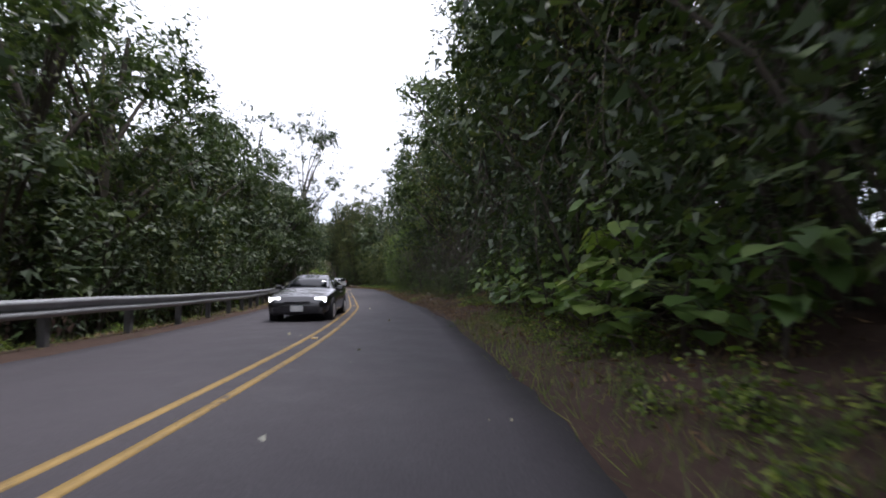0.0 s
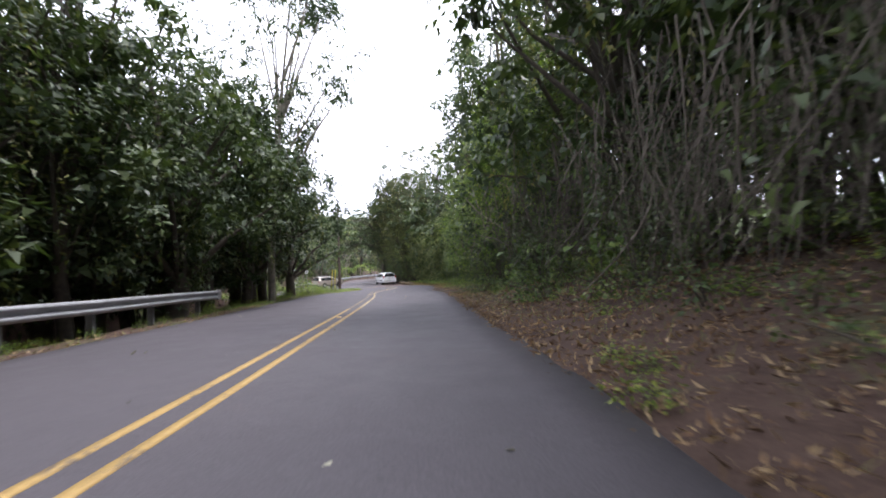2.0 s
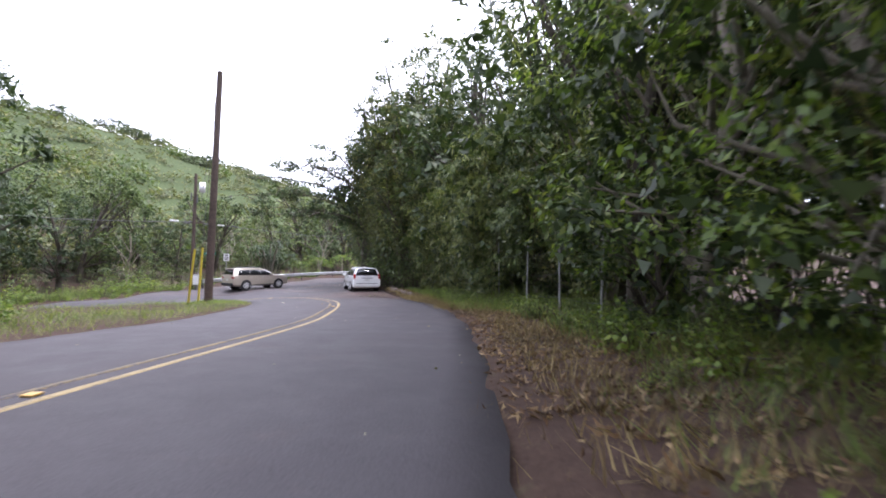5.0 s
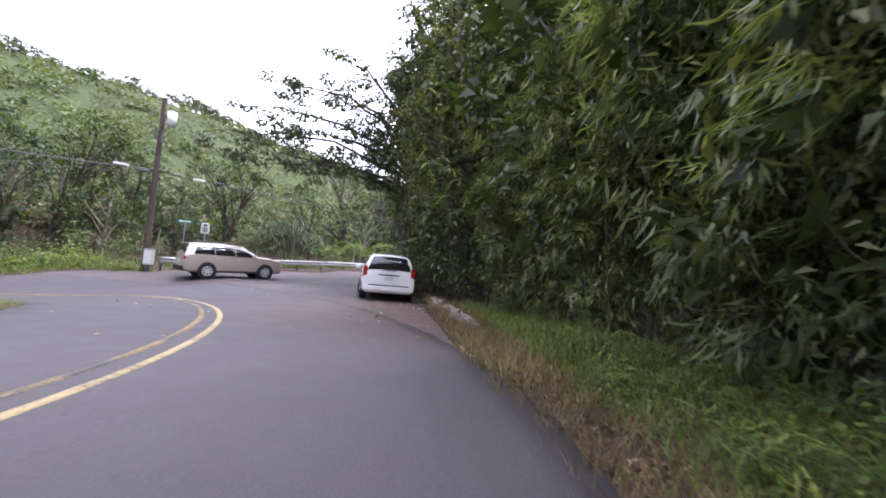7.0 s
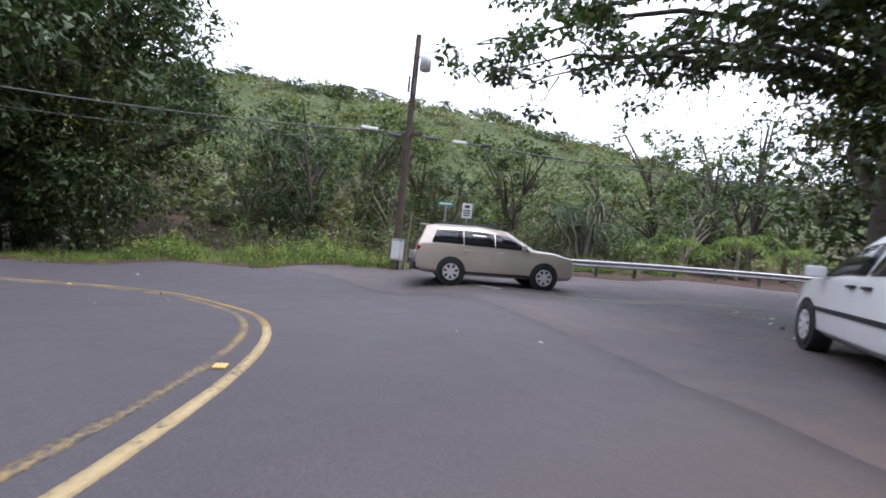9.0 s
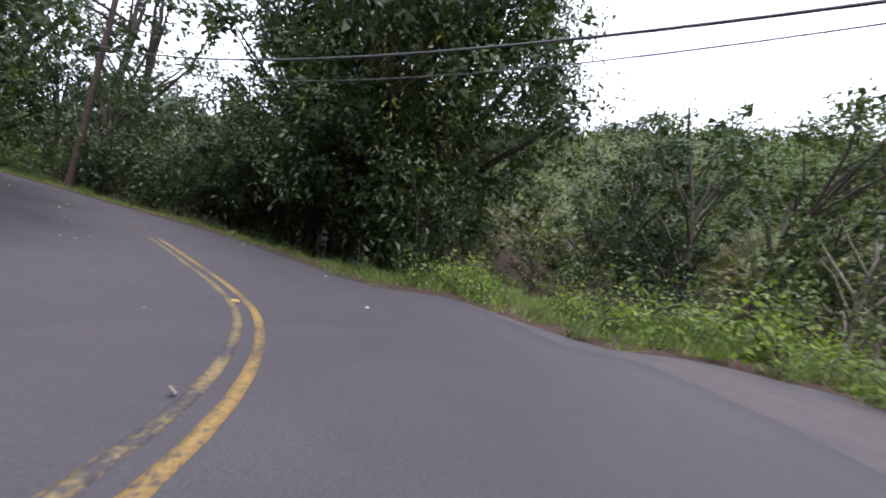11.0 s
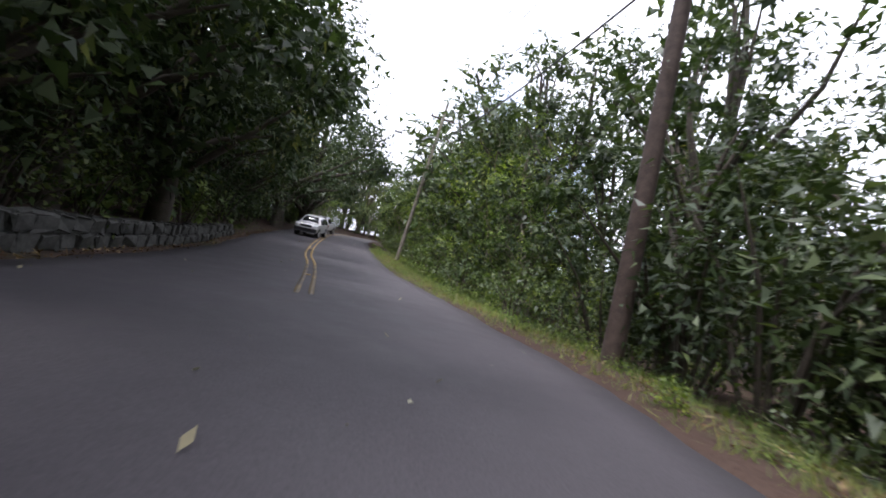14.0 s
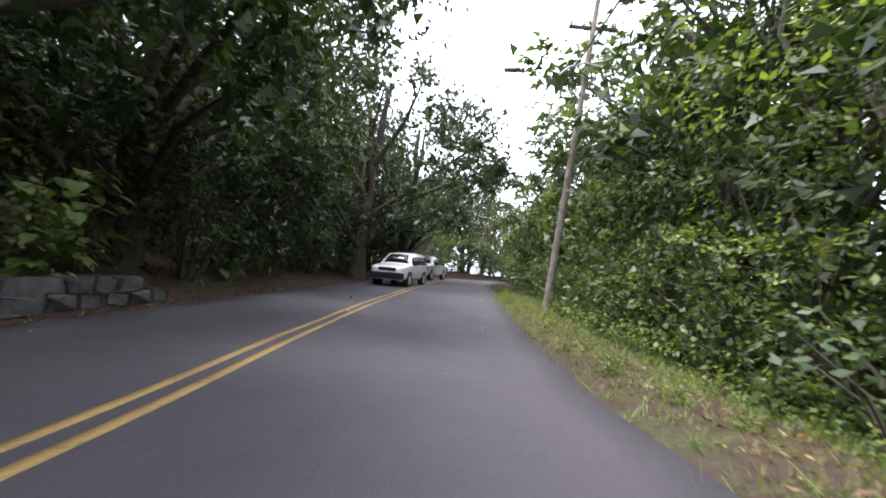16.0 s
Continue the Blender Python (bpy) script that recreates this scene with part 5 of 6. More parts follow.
lv, lf = join([litter(46000, (-2, 8), (-10, 43), (3.3, 8.2), 0.095, 21), litter(3500, (-2, -8), (-3, 10), (3.6, 6), 0.12, 22), litter(5000, (-9, 41), (-13, 57), (4.6, 7.5), 0.12, 23), litter(9000, (-13, 56), (-18, 72), (4.1, 5.9), 0.1, 24),
               litter(4500, (-38, 69), (-36, 30), (4.1, 5.6), 0.1, 25), litter(1500, (-2, 0), (-9, 40), (-5.2, -4.2), 0.1, 26), litter(1500, (-40, 64), (-36, 30), (-3.7, -3.2), 0.1, 27)])
tagged(new("leaf_litter", mesh_of("leaf_litter", lv, lf, LEAF_LITTER)), "brown fallen leaves covering the bank", "leaves", kind="stuff")


def road_leaves(n, seed):
    rng = np.random.default_rng(seed)
    i = rng.integers(60, len(LINE) - 60, n)
    o = rng.uniform(-0.9, 0.95, n)
    o = np.where(o > 0, o * HALF_R[i], o * HALF_L[i])
    p = np.stack([LINE[i, 0] + NOR[i, 0] * o, LINE[i, 1] + NOR[i, 1] * o], 1)
    q = np.column_stack([p, line_z(p) + 0.012])
    return leaves(rng, q, rng.normal(0, 1, q.shape) * [1, 1, 0.05], 0.09, 0.3, 0.0, 0.1, 0.05)


def apron_leaves(n, seed):
    rng = np.random.default_rng(seed)
    u, d = rng.random(n), rng.uniform(-3.6, 0.2, n)
    x = np.interp(u, [0, 0.4, 1], [-14.9, -18.6, -23.5]) + d * 0.85
    y = np.interp(u, [0, 0.4, 1], [74.5, 81.6, 87.5]) - d * 0.4
    i, off = beside(x, y)
    z = np.where(off < HALF_R[i], road_z(i, off), base_z(x, y)) + 0.014
    q = np.stack([x, y, z], 1)
    return leaves(rng, q, rng.normal(0, 1, q.shape) * [1, 1, 0.05], 0.1, 0.3, 0.0, 0.1, 0.05)


lv, lf = join([road_leaves(260, 31), apron_leaves(170, 32)])
tagged(new("road_leaves", mesh_of("road_leaves", lv, lf, LEAF_PALE)), "pale dry leaves scattered on the asphalt", "leaves", kind="stuff")


# ---- stones along the side road's edge ----
rock_rng = np.random.default_rng(88)
ROCK = plain("pale_rock", (0.25, 0.2, 0.17), 0.92, grain=0.3, scale=5)
for k in range(16):
    u = k / 15
    bm = bmesh.new()
    bmesh.ops.create_icosphere(bm, subdivisions=2, radius=1.0)
    size = Vector((rock_rng.uniform(0.14, 0.34), rock_rng.uniform(0.1, 0.2), rock_rng.uniform(0.08, 0.16)))
    for vv in bm.verts:
        q = vv.co
        bulge = 1 + 0.22 * math.sin(q.x * 3 + k) * math.cos(q.y * 4 - k) + rock_rng.normal(0, 0.05)
        vv.co = Vector((q.x * size.x, q.y * size.y, max(q.z, -0.5) * size.z)) * bulge
    me = bpy.data.meshes.new("rock")
    bm.to_mesh(me)
    bm.free()
    me.materials.append(ROCK)
    x, y = -19.0 + 2.9 * u + 0.35 + rock_rng.normal(0, 0.08), 82.2 - 4.6 * u + rock_rng.normal(0, 0.1)
    ob = tagged(new("rock", me), "pale dusty rock lying at the dirt edge", "rock", "edging rocks")
    ob.matrix_basis = pose(x, y, gz(x, y) + size.z * 0.35, 0, 0, 120 + rock_rng.normal(0, 20))


# ---- guard rails ----
def guard_rail(pts, label, top=0.74, inward=1.0, level=False):
    """A W-beam on steel posts, in lengths of about 3.8 m, with a flared end."""
    p, _ = spline(np.array(pts, float), 0.95)
    p = np.vstack([p, np.array(pts[-1], float)[None, :2]])
    run = np.arange(len(p))
    z = np.polyval(np.polyfit(run, base_z(p[:, 0], p[:, 1]), 2), run) if level else ground_z(p[:, 0], p[:, 1], True)
    t = unit(np.gradient(p, axis=0))
    n = np.stack([t[:, 1], -t[:, 0]], 1) * inward
    rail = thing("guard_rail", label, "guard rail")
    prof = [(0.0, 0.155), (0.03, 0.15), (0.083, 0.11), (0.083, 0.065), (0.01, 0.02), (0.01, -0.02), (0.083, -0.065), (0.083, -0.11), (0.03, -0.15), (0.0, -0.155)]
    ring = prof + [(a - 0.012, b) for a, b in prof[::-1]]
    m = len(ring)
    for s in range(0, len(p) - 1, 4):
        e = min(s + 4, len(p) - 1)
        v = [(p[k, 0] + n[k, 0] * a, p[k, 1] + n[k, 1] * a, z[k] + top - 0.155 + b) for k in range(s, e + 1) for a, b in ring]
        f = [(k * m + j, k * m + (j + 1) % m, (k + 1) * m + (j + 1) % m, (k + 1) * m + j) for k in range(e - s) for j in range(m)]
        part_of("beam", v, f, STEEL, rail, "dull galvanised beam")
    for k in range(0, len(p), 2):
        bm = bmesh.new()
        at = (p[k, 0] - n[k, 0] * 0.1, p[k, 1] - n[k, 1] * 0.1, z[k] + (top - 0.5) / 2 - 0.05)
        ang = Matrix.Rotation(math.atan2(t[k, 1], t[k, 0]), 4, "Z")
        box_bm(bm, (0.1, 0.14, top + 0.5), at, 0.012, ang)
        part("post", bm, STEEL_DARK, rail)
    for e in (0, len(p) - 1):
        bm = bmesh.new()
        ang = Matrix.Rotation(math.atan2(t[e, 1], t[e, 0]), 4, "Z")
        box_bm(bm, (0.25, 0.1, 0.36), (p[e, 0] + n[e, 0] * 0.05, p[e, 1] + n[e, 1] * 0.05, z[e] + top - 0.155), 0.04, ang)
        part("end_piece", bm, STEEL, rail)
    return rail


def offset_points(p0, p1, off, step):
    s = np.arange(arc_near(*p0), arc_near(*p1), step)
    return [along(at_arc(q), -(HALF_L[at_arc(q)] + off) if off > 0 else HALF_R[at_arc(q)] - off) for q in s]


guard_rail(offset_points((-2, -30), (-9.4, 41), 0.55, 4.0), "weathered galvanised guard rail along the drop", top=0.8, inward=1.0)
guard_rail([(-36.0, 84.1), (-34.9, 87.2), (-33.3, 92.2), (-30.9, 97.7), (-26.5, 101.8), (-18.7, 105.2), (-8, 108.6)], "galvanised guard rail round the side road", inward=1.0, level=True)

# ---- old wire fence in front of the cane ----
fence = thing("wire_fence", "old wire fence on thin grey pipe posts before the cane", "fence")
fposts = [(-7.5, 62.6), (-8.1, 65.4), (-9.0, 68.2), (-10.1, 70.9)]
for (x, y), lean in zip(fposts, (0.05, -0.03, 0.04, -0.06)):
    z = gz(x, y)
    v, f = tube([(x, y, z - 0.3), (x + lean * 0.5, y, z + 1.1), (x + lean, y + lean, z + 2.4)], [0.026, 0.026, 0.025], 8)
    part_of("post", v, f, STEEL, fence, smooth=True)
for h in (0.5, 1.15, 1.8, 2.3):
    line = []
    for (xa, ya), (xb, yb) in zip(fposts[:-1], fposts[1:]):
        for u in np.linspace(0, 1, 7)[:-1]:
            x, y = xa + (xb - xa) * u, ya + (yb - ya) * u
            line.append((x, y, gz(xa, ya) * (1 - u) + gz(xb, yb) * u + h - 0.16 * u * (1 - u)))
    line.append((*fposts[-1], gz(*fposts[-1]) + h))
    v, f = tube(line, [0.005] * len(line), 4)
    part_of("wire", v, f, STEEL_DARK, fence)

# ---- low stone wall under the trees ----
stone_rng = np.random.default_rng(91)
wall = tagged(new("low_stone_wall"), "low wall of grey mossy stone blocks beside the road", "wall", kind="structure")
wp = np.array(offset_points((-40.0, 62.5), (-37.4, 39.5), 0.45, 0.5))
wz = ground_z(wp[:, 0], wp[:, 1], True)
wt = unit(np.gradient(wp, axis=0))
wn_ = np.stack([wt[:, 1], -wt[:, 0]], 1)
core_in, core_out = wp - wn_ * 0.13, wp + wn_ * 0.1
wtop = wz + 0.06 + 0.46 * smooth(0, 3, np.arange(len(wp))[::-1])
v, f = strip(core_in, core_out, wtop, wtop, 2, 0.7)
part_of("mortar", v, f, STONE, wall)
stone_meshes = []
for k in range(7):
    bm = bmesh.new()
    box_bm(bm, (0.5 * stone_rng.uniform(0.8, 1.1), 0.34, 0.27), (0, 0, 0), 0.035)
    for vv in bm.verts:
        vv.co += Vector(stone_rng.normal(0, 0.024, 3))
    me = bpy.data.meshes.new("stone")
    bm.to_mesh(me)
    bm.free()
    me.materials.append(STONE)
    stone_meshes.append(me)
for k in range(len(wp)):
    fade = smooth(0, 5, k) * smooth(0, 3, len(wp) - 1 - k)
    for c in range(2 if fade > 0.45 else 1):
        if stone_rng.random() < 0.06 + 0.5 * (1 - fade):
            continue
        ob = new("stone", stone_meshes[stone_rng.integers(7)])
        ob.parent = wall
        a = math.degrees(math.atan2(wt[k, 1], wt[k, 0])) + stone_rng.normal(0, 3)
        o = stone_rng.normal(0, 0.015)
        sh = 0.25 * (c % 2)
        ob.matrix_basis = pose(wp[k, 0] + wn_[k, 0] * o + wt[k, 0] * sh, wp[k, 1] + wn_[k, 1] * o + wt[k, 1] * sh, wz[k] + 0.12 + 0.285 * c, stone_rng.normal(0, 2), stone_rng.normal(0, 2), a)


# ---- poles and cables ----
def pole(x, y, height, z=None, lean=(0.0, 0.0), arms=(), label="weathered brown wooden utility pole", turn=0.0, wood=None, r=0.18):
    z = gz(x, y) if z is None else z
    t = thing("utility_pole", label, "utility pole", "utility poles", (x, y, z))
    hs = np.linspace(-0.8, height, 9)
    v, f = tube([(lean[0] * h, lean[1] * h, h) for h in hs], np.linspace(r, r * 0.64, 9), 12)
    part_of("shaft", v, f, wood or POLE_WOOD, t, smooth=True)
    for h, w in arms:
        bm = bmesh.new()
        rot = Matrix.Rotation(radians(turn), 4, "Z")
        box_bm(bm, (w, 0.1, 0.12), (lean[0] * h, lean[1] * h, h), 0.012, rot)
        arm = part("crossarm", bm, POLE_WOOD, t)
        for k in (-0.45, -0.2, 0.2, 0.45):
            iv, if_ = tube([(0, 0, 0), (0, 0, 0.06), (0, 0, 0.09), (0, 0, 0.15)], [0.02, 0.045, 0.03, 0.035], 8)
            q = rot @ Vector((k * w, 0, 0.06))
            part_of("insulator", iv + np.array([lean[0] * h + q.x, lean[1] * h + q.y, h + q.z]), if_, STEEL_DARK, arm)
    return t


def cable(a, b, sag, r, label):
    us = np.linspace(0, 1, 24)
    p = np.array([np.array(a) * (1 - u) + np.array(b) * u - np.array([0, 0, 4 * sag * u * (1 - u)]) for u in us])
    v, f = tube(p, np.full(24, r), 6)
    return tagged(new("cable", mesh_of("cable", v, f, STEEL_DARK, True)), label, "cable", "overhead cables")


PA, PB, PC, PD = (-22.95, 69.75), (-36.85, 83.75), (-44.9, 55.0), (-42.0, 32.6)
za, zb, zc, zd = gz(*PA), gz(*PB), gz(*PC), gz(*PD)
pole_a = pole(*PA, 10.5, label="bare brown wooden pole on the grass island", lean=(0.01, 0.005))
pole_b = pole(*PB, 9.9, arms=((5.7, 1.6),), label="wooden utility pole with a transformer beside the bend", turn=20)
pole_c = pole(*PC, 11.0, arms=((8.8, 2.0), (8.4, 2.0)), label="leaning wooden utility pole with two crossarms", turn=5, lean=(-0.02, -0.005))
pole_d = pole(*PD, 11.5, arms=((10.4, 1.8),), label="pale grey wooden utility pole with a street lamp arm", turn=10, lean=(-0.11, 0.0), wood=BARK_PALE, r=0.14)
bm = bmesh.new()
bmesh.ops.create_cone(bm, cap_ends=True, segments=18, radius1=0.24, radius2=0.24, depth=0.85, matrix=Matrix.Translation((0.5, 0.2, 8.75)))
bmesh.ops.bevel(bm, geom=list(bm.edges), offset=0.03, segments=2, affect="EDGES")
part("transformer", bm, WHITE_PAINT, pole_b, "pale grey transformer drum", True)
bm = bmesh.new()
box_bm(bm, (0.6, 0.06, 0.06), (0.25, 0.1, 8.95), 0.01, Matrix.Rotation(0.38, 4, "Z"))
part("bracket", bm, STEEL_DARK, pole_b)
for dx, dy, h in ((-0.28, -0.1, 7.9), (0.3, -0.1, 7.7)):
    v, f = tube([(dx, dy, h - 0.35), (dx, dy, h), (dx, dy, h + 0.35)], [0.05, 0.06, 0.04], 8)
    part_of("fuse", v, f, STEEL_DARK, pole_b)
v, f = tube([(0, 0, 8.6), (0.35, 0, 8.9), (0.9, 0.1, 9.0), (1.5, 0.2, 8.75)], [0.05, 0.045, 0.04, 0.035], 8)
lamp_arm = part_of("lamp_arm", v * [-1, 1, 1] , f, STEEL, pole_d, smooth=True)
bm = bmesh.new()
box_bm(bm, (0.6, 0.24, 0.14), (1.7, 0.2, 8.72), 0.05)
part("lamp_head", bm, STEEL, pole_d, "grey street lamp head", True)
for k, (dx, dy) in enumerate(((-0.75, 0.25), (-1.15, 0.1))):
    g = thing("guy_guard", "yellow plastic tube on a guy wire", "guy wire", "guy wires at the pole", (PA[0] + dx, PA[1] + dy, gz(PA[0] + dx, PA[1] + dy)))
    top = np.array([-dx * 0.24, -dy * 0.24, 2.5])
    v, f = tube([(0, 0, -0.1), top * 0.5, top], [0.045, 0.045, 0.045], 8)
    part_of("guard", v, f, YELLOW_GUARD, g)
    v, f = tube([top, (-dx, -dy, 9.6)], [0.008, 0.008], 5)
    part_of("wire", v, f, STEEL_DARK, g)
cable((PB[0], PB[1], zb + 5.8), (PC[0], PC[1], zc + 7.0), 0.9, 0.03, "thick black overhead cable")
cable((PB[0], PB[1], zb + 5.75), (-21, 113, zb + 5.9), 0.5, 0.03, "thick black overhead cable")
cable((PB[0], PB[1], zb + 5.6), (PC[0], PC[1], zc + 6.7), 1.3, 0.014, "thin black overhead cable")
for k in (-0.9, -0.4, 0.4, 0.9):
    cable((PC[0] + k, PC[1], zc + 8.95), (PD[0] + k * 0.9, PD[1], zd + 10.6), 0.5, 0.012, "thin overhead wire between the poles")
cable((PC[0], PC[1], zc + 7.0), (PD[0], PD[1], zd + 8.0), 0.6, 0.028, "thick black overhead cable")
cable((PC[0] - 0.9, PC[1], zc + 8.95), (-58, 68, zc + 9.5), 0.4, 0.02, "black service cable running off the pole")
cable((PD[0], PD[1], zd + 8.0), (-39, 2, zd + 9.0), 0.6, 0.028, "thick black overhead cable")
for s, h, mat, w in ((0.055, 0.04, WHITE_PAINT, 0.7), (0.02, -0.05, STEEL_DARK, 0.55), (-0.03, 0.0, STEEL_DARK, 0.6), (-0.065, -0.03, WHITE_PAINT, 0.6), (-0.1, -0.02, STEEL_DARK, 0.45)):
    e = (PC[0], PC[1]) if s > 0 else (-21, 113)
    u = abs(s)
    q = (PB[0] + (e[0] - PB[0]) * u, PB[1] + (e[1] - PB[1]) * u, zb + 5.68 + h)
    t = thing("cable_splice", "splice case hung on the overhead cable", "cable splice", "cable splices", q)
    ang = math.atan2(e[1] - PB[1], e[0] - PB[0])
    bm = bmesh.new()
    box_bm(bm, (w, 0.12, 0.13), (0, 0, 0), 0.03, Matrix.Rotation(ang, 4, "Z"))
    part("case", bm, mat, t)

# ---- boxes and signs at the bend ----
bx, by = -36.2, 83.5
cab = thing("meter_box", "pale grey utility box on a dark post", "utility box", "", (bx, by, gz(bx, by)), 25)
bm = bmesh.new()
box_bm(bm, (0.16, 0.16, 0.75), (0, 0, 0.3), 0.01)
part("stand", bm, STEEL_DARK, cab)
bm = bmesh.new()
box_bm(bm, (0.48, 0.26, 0.85), (0, 0, 1.05), 0.03)
body = part("housing", bm, plain("box_grey", (0.5, 0.5, 0.47), 0.6, grain=0.1), cab)
bm = bmesh.new()
box_bm(bm, (0.4, 0.02, 0.72), (0, -0.14, 1.05), 0.008)
part("door", bm, WHITE_PAINT, body)
bm = bmesh.new()
box_bm(bm, (0.52, 0.3, 0.04), (0, 0, 1.49), 0.01)
part("lid", bm, STEEL, body)

SIGN_WHITE = plain("sign_white", (0.75, 0.75, 0.72), 0.45, grain=0.05)
SIGN_GREEN = plain("sign_green", (0.03, 0.2, 0.14), 0.45, grain=0.08)
INK = plain("sign_ink", (0.05, 0.05, 0.05), 0.6, grain=0.05)


def road_sign(x, y, height, size, mat, label, turn, bars, lean=0.0):
    t = thing("road_sign", label, "road sign", "", (x, y, gz(x, y)), turn)
    bm = bmesh.new()
    box_bm(bm, (0.07, 0.05, height + 0.4), (0, 0.04, height / 2 - 0.2), 0.006)
    part("post", bm, STEEL, t)
    bm = bmesh.new()
    box_bm(bm, (size[0], 0.012, size[1]), (0, 0, height - size[1] / 2), 0.004)
    plate = part("plate", bm, mat, t)
    for w, h, zz in bars:
        bm = bmesh.new()
        box_bm(bm, (size[0] * w, 0.004, size[1] * h), (0, -0.009, height - size[1] * zz))
        part("bar", bm, INK if mat is SIGN_WHITE else SIGN_WHITE, plate)
    return t


road_sign(-35.7, 86.35, 2.9, (0.46, 0.64), SIGN_WHITE, "white road sign with dark lines on a steel post", 35, ((0.5, 0.2, 0.22), (0.7, 0.09, 0.5), (0.7, 0.09, 0.66), (0.6, 0.09, 0.82)))
road_sign(-37.3, 86.2, 3.2, (0.95, 0.22), SIGN_GREEN, "green street name sign on a post", 30, ((0.7, 0.4, 0.5),))
for x, y, h, lx in ((-36.7, 84.05, 2.5, 0.22), (-36.2, 86.6, 1.9, -0.45)):
    t = thing("stake", "weathered grey stake leaning in the weeds", "stake", "", (x, y, gz(x, y)))
    v, f = tube([(0, 0, -0.3), (lx * 0.5, 0.05, h * 0.5), (lx, 0.1, h)], [0.05, 0.045, 0.04], 7)
    part_of("wood", v, f, BARK_PALE, t)

# ---- road markers and lines on the side road ----
bm = bmesh.new()
box_bm(bm, (0.11, 0.11, 0.022), (0, 0, 0.011), 0.008)
me = bpy.data.meshes.new("road_marker")
bm.to_mesh(me)
bm.free()
me.materials.append(plain("marker_amber", (0.5, 0.33, 0.1), 0.4, grain=0.1))
for q in np.arange(arc_near(-2, -6), arc_near(-35.5, 12), 12.2):
    i = at_arc(q + 2.5)
    x, y = along(i, 0.0)
    ob = tagged(new("road_marker", me), "raised amber reflector between the yellow lines", "road marker", "reflectors on the centre line")
    ob.matrix_basis = pose(x, y, LINE[i, 2] + crown + 0.002, 0, 0, math.degrees(math.atan2(TAN[i, 1], TAN[i, 0])))


def apron_line(name, pts, width, mat, label):
    p, _ = spline(np.array(pts, float), 0.4)
    t = unit(np.gradient(p, axis=0))
    n = np.stack([-t[:, 1], t[:, 0]], 1)
    a, b = p + n * width / 2, p - n * width / 2
    v, f = strip(a, b, base_z(*a.T) - 0.004, base_z(*b.T) - 0.004, 2)
    return tagged(new(name, mesh_of(name, v, f, mat)), label, "road marking", kind="structure")


apron_line("white_line", [(-33.0, 83.55), (-31.8, 83.65), (-30.6, 83.75), (-29.4, 83.85)], 0.22, WHITE_LINE, "worn white stop line across the side road")
apron_line("yellow_line", [(-29.3, 83.9), (-28.4, 85.4), (-27.4, 88), (-26.6, 92)], 0.12, YELLOW_WORN, "worn yellow line on the side road")
apron_line("yellow_line", [(-29.05, 83.8), (-28.15, 85.3), (-27.15, 87.9), (-26.35, 92)], 0.12, YELLOW_WORN, "worn yellow line on the side road")
apron_line("white_patch", [(-34.3, 84.9), (-33.9, 86.3), (-33.5, 87.7)], 0.5, WHITE_LINE, "worn patch of white paint on the side road")


# ---- vehicles ----
def paint(name, colour, metal=0.0, rough=0.25):
    m = plain(name, colour, rough, metal, 0.03, 3, 0.5, 0.7)
    return m


GLASS = plain("dark_glass", (0.012, 0.014, 0.016), 0.06, grain=0.02, spec=0.8)
RUBBER = plain("rubber", (0.018, 0.018, 0.018), 0.85, grain=0.15)
ALLOY = plain("alloy", (0.62, 0.62, 0.62), 0.35, metal=0.25, grain=0.06)
BLACK_TRIM = plain("black_trim", (0.02, 0.02, 0.022), 0.6, grain=0.1)
RED_LAMP = plain("red_lamp", (0.35, 0.012, 0.012), 0.15, grain=0.1, spec=0.6)
LIT_LAMP = plain("lit_lamp", (0.8, 0.82, 0.85), 0.2, grain=0.03)
LIT_LAMP.node_tree.nodes["Principled BSDF"].inputs["Emission Color"].default_value = (1.0, 0.97, 0.9, 1)
LIT_LAMP.node_tree.nodes["Principled BSDF"].inputs["Emission Strength"].default_value = 5.0
CLEAR_LAMP = plain("clear_lamp", (0.7, 0.72, 0.74), 0.12, grain=0.05, spec=0.7)


def ring_of(st):
    x, w, low, belt, top, ht = st
    half = [(0.0, low), (0.84 * w, low), (0.98 * w, low + 0.1), (w, low + (belt - low) * 0.55), (0.975 * w, belt), (ht, top - min(0.1, (top - belt) * 0.3)), (ht * 0.86, top - 0.012), (ht * 0.4, top + 0.012), (0.0, top + 0.018)]
    return np.array([(x, -a, b) for a, b in half] + [(x, a, b) for a, b in half[::-1][1:-1]])


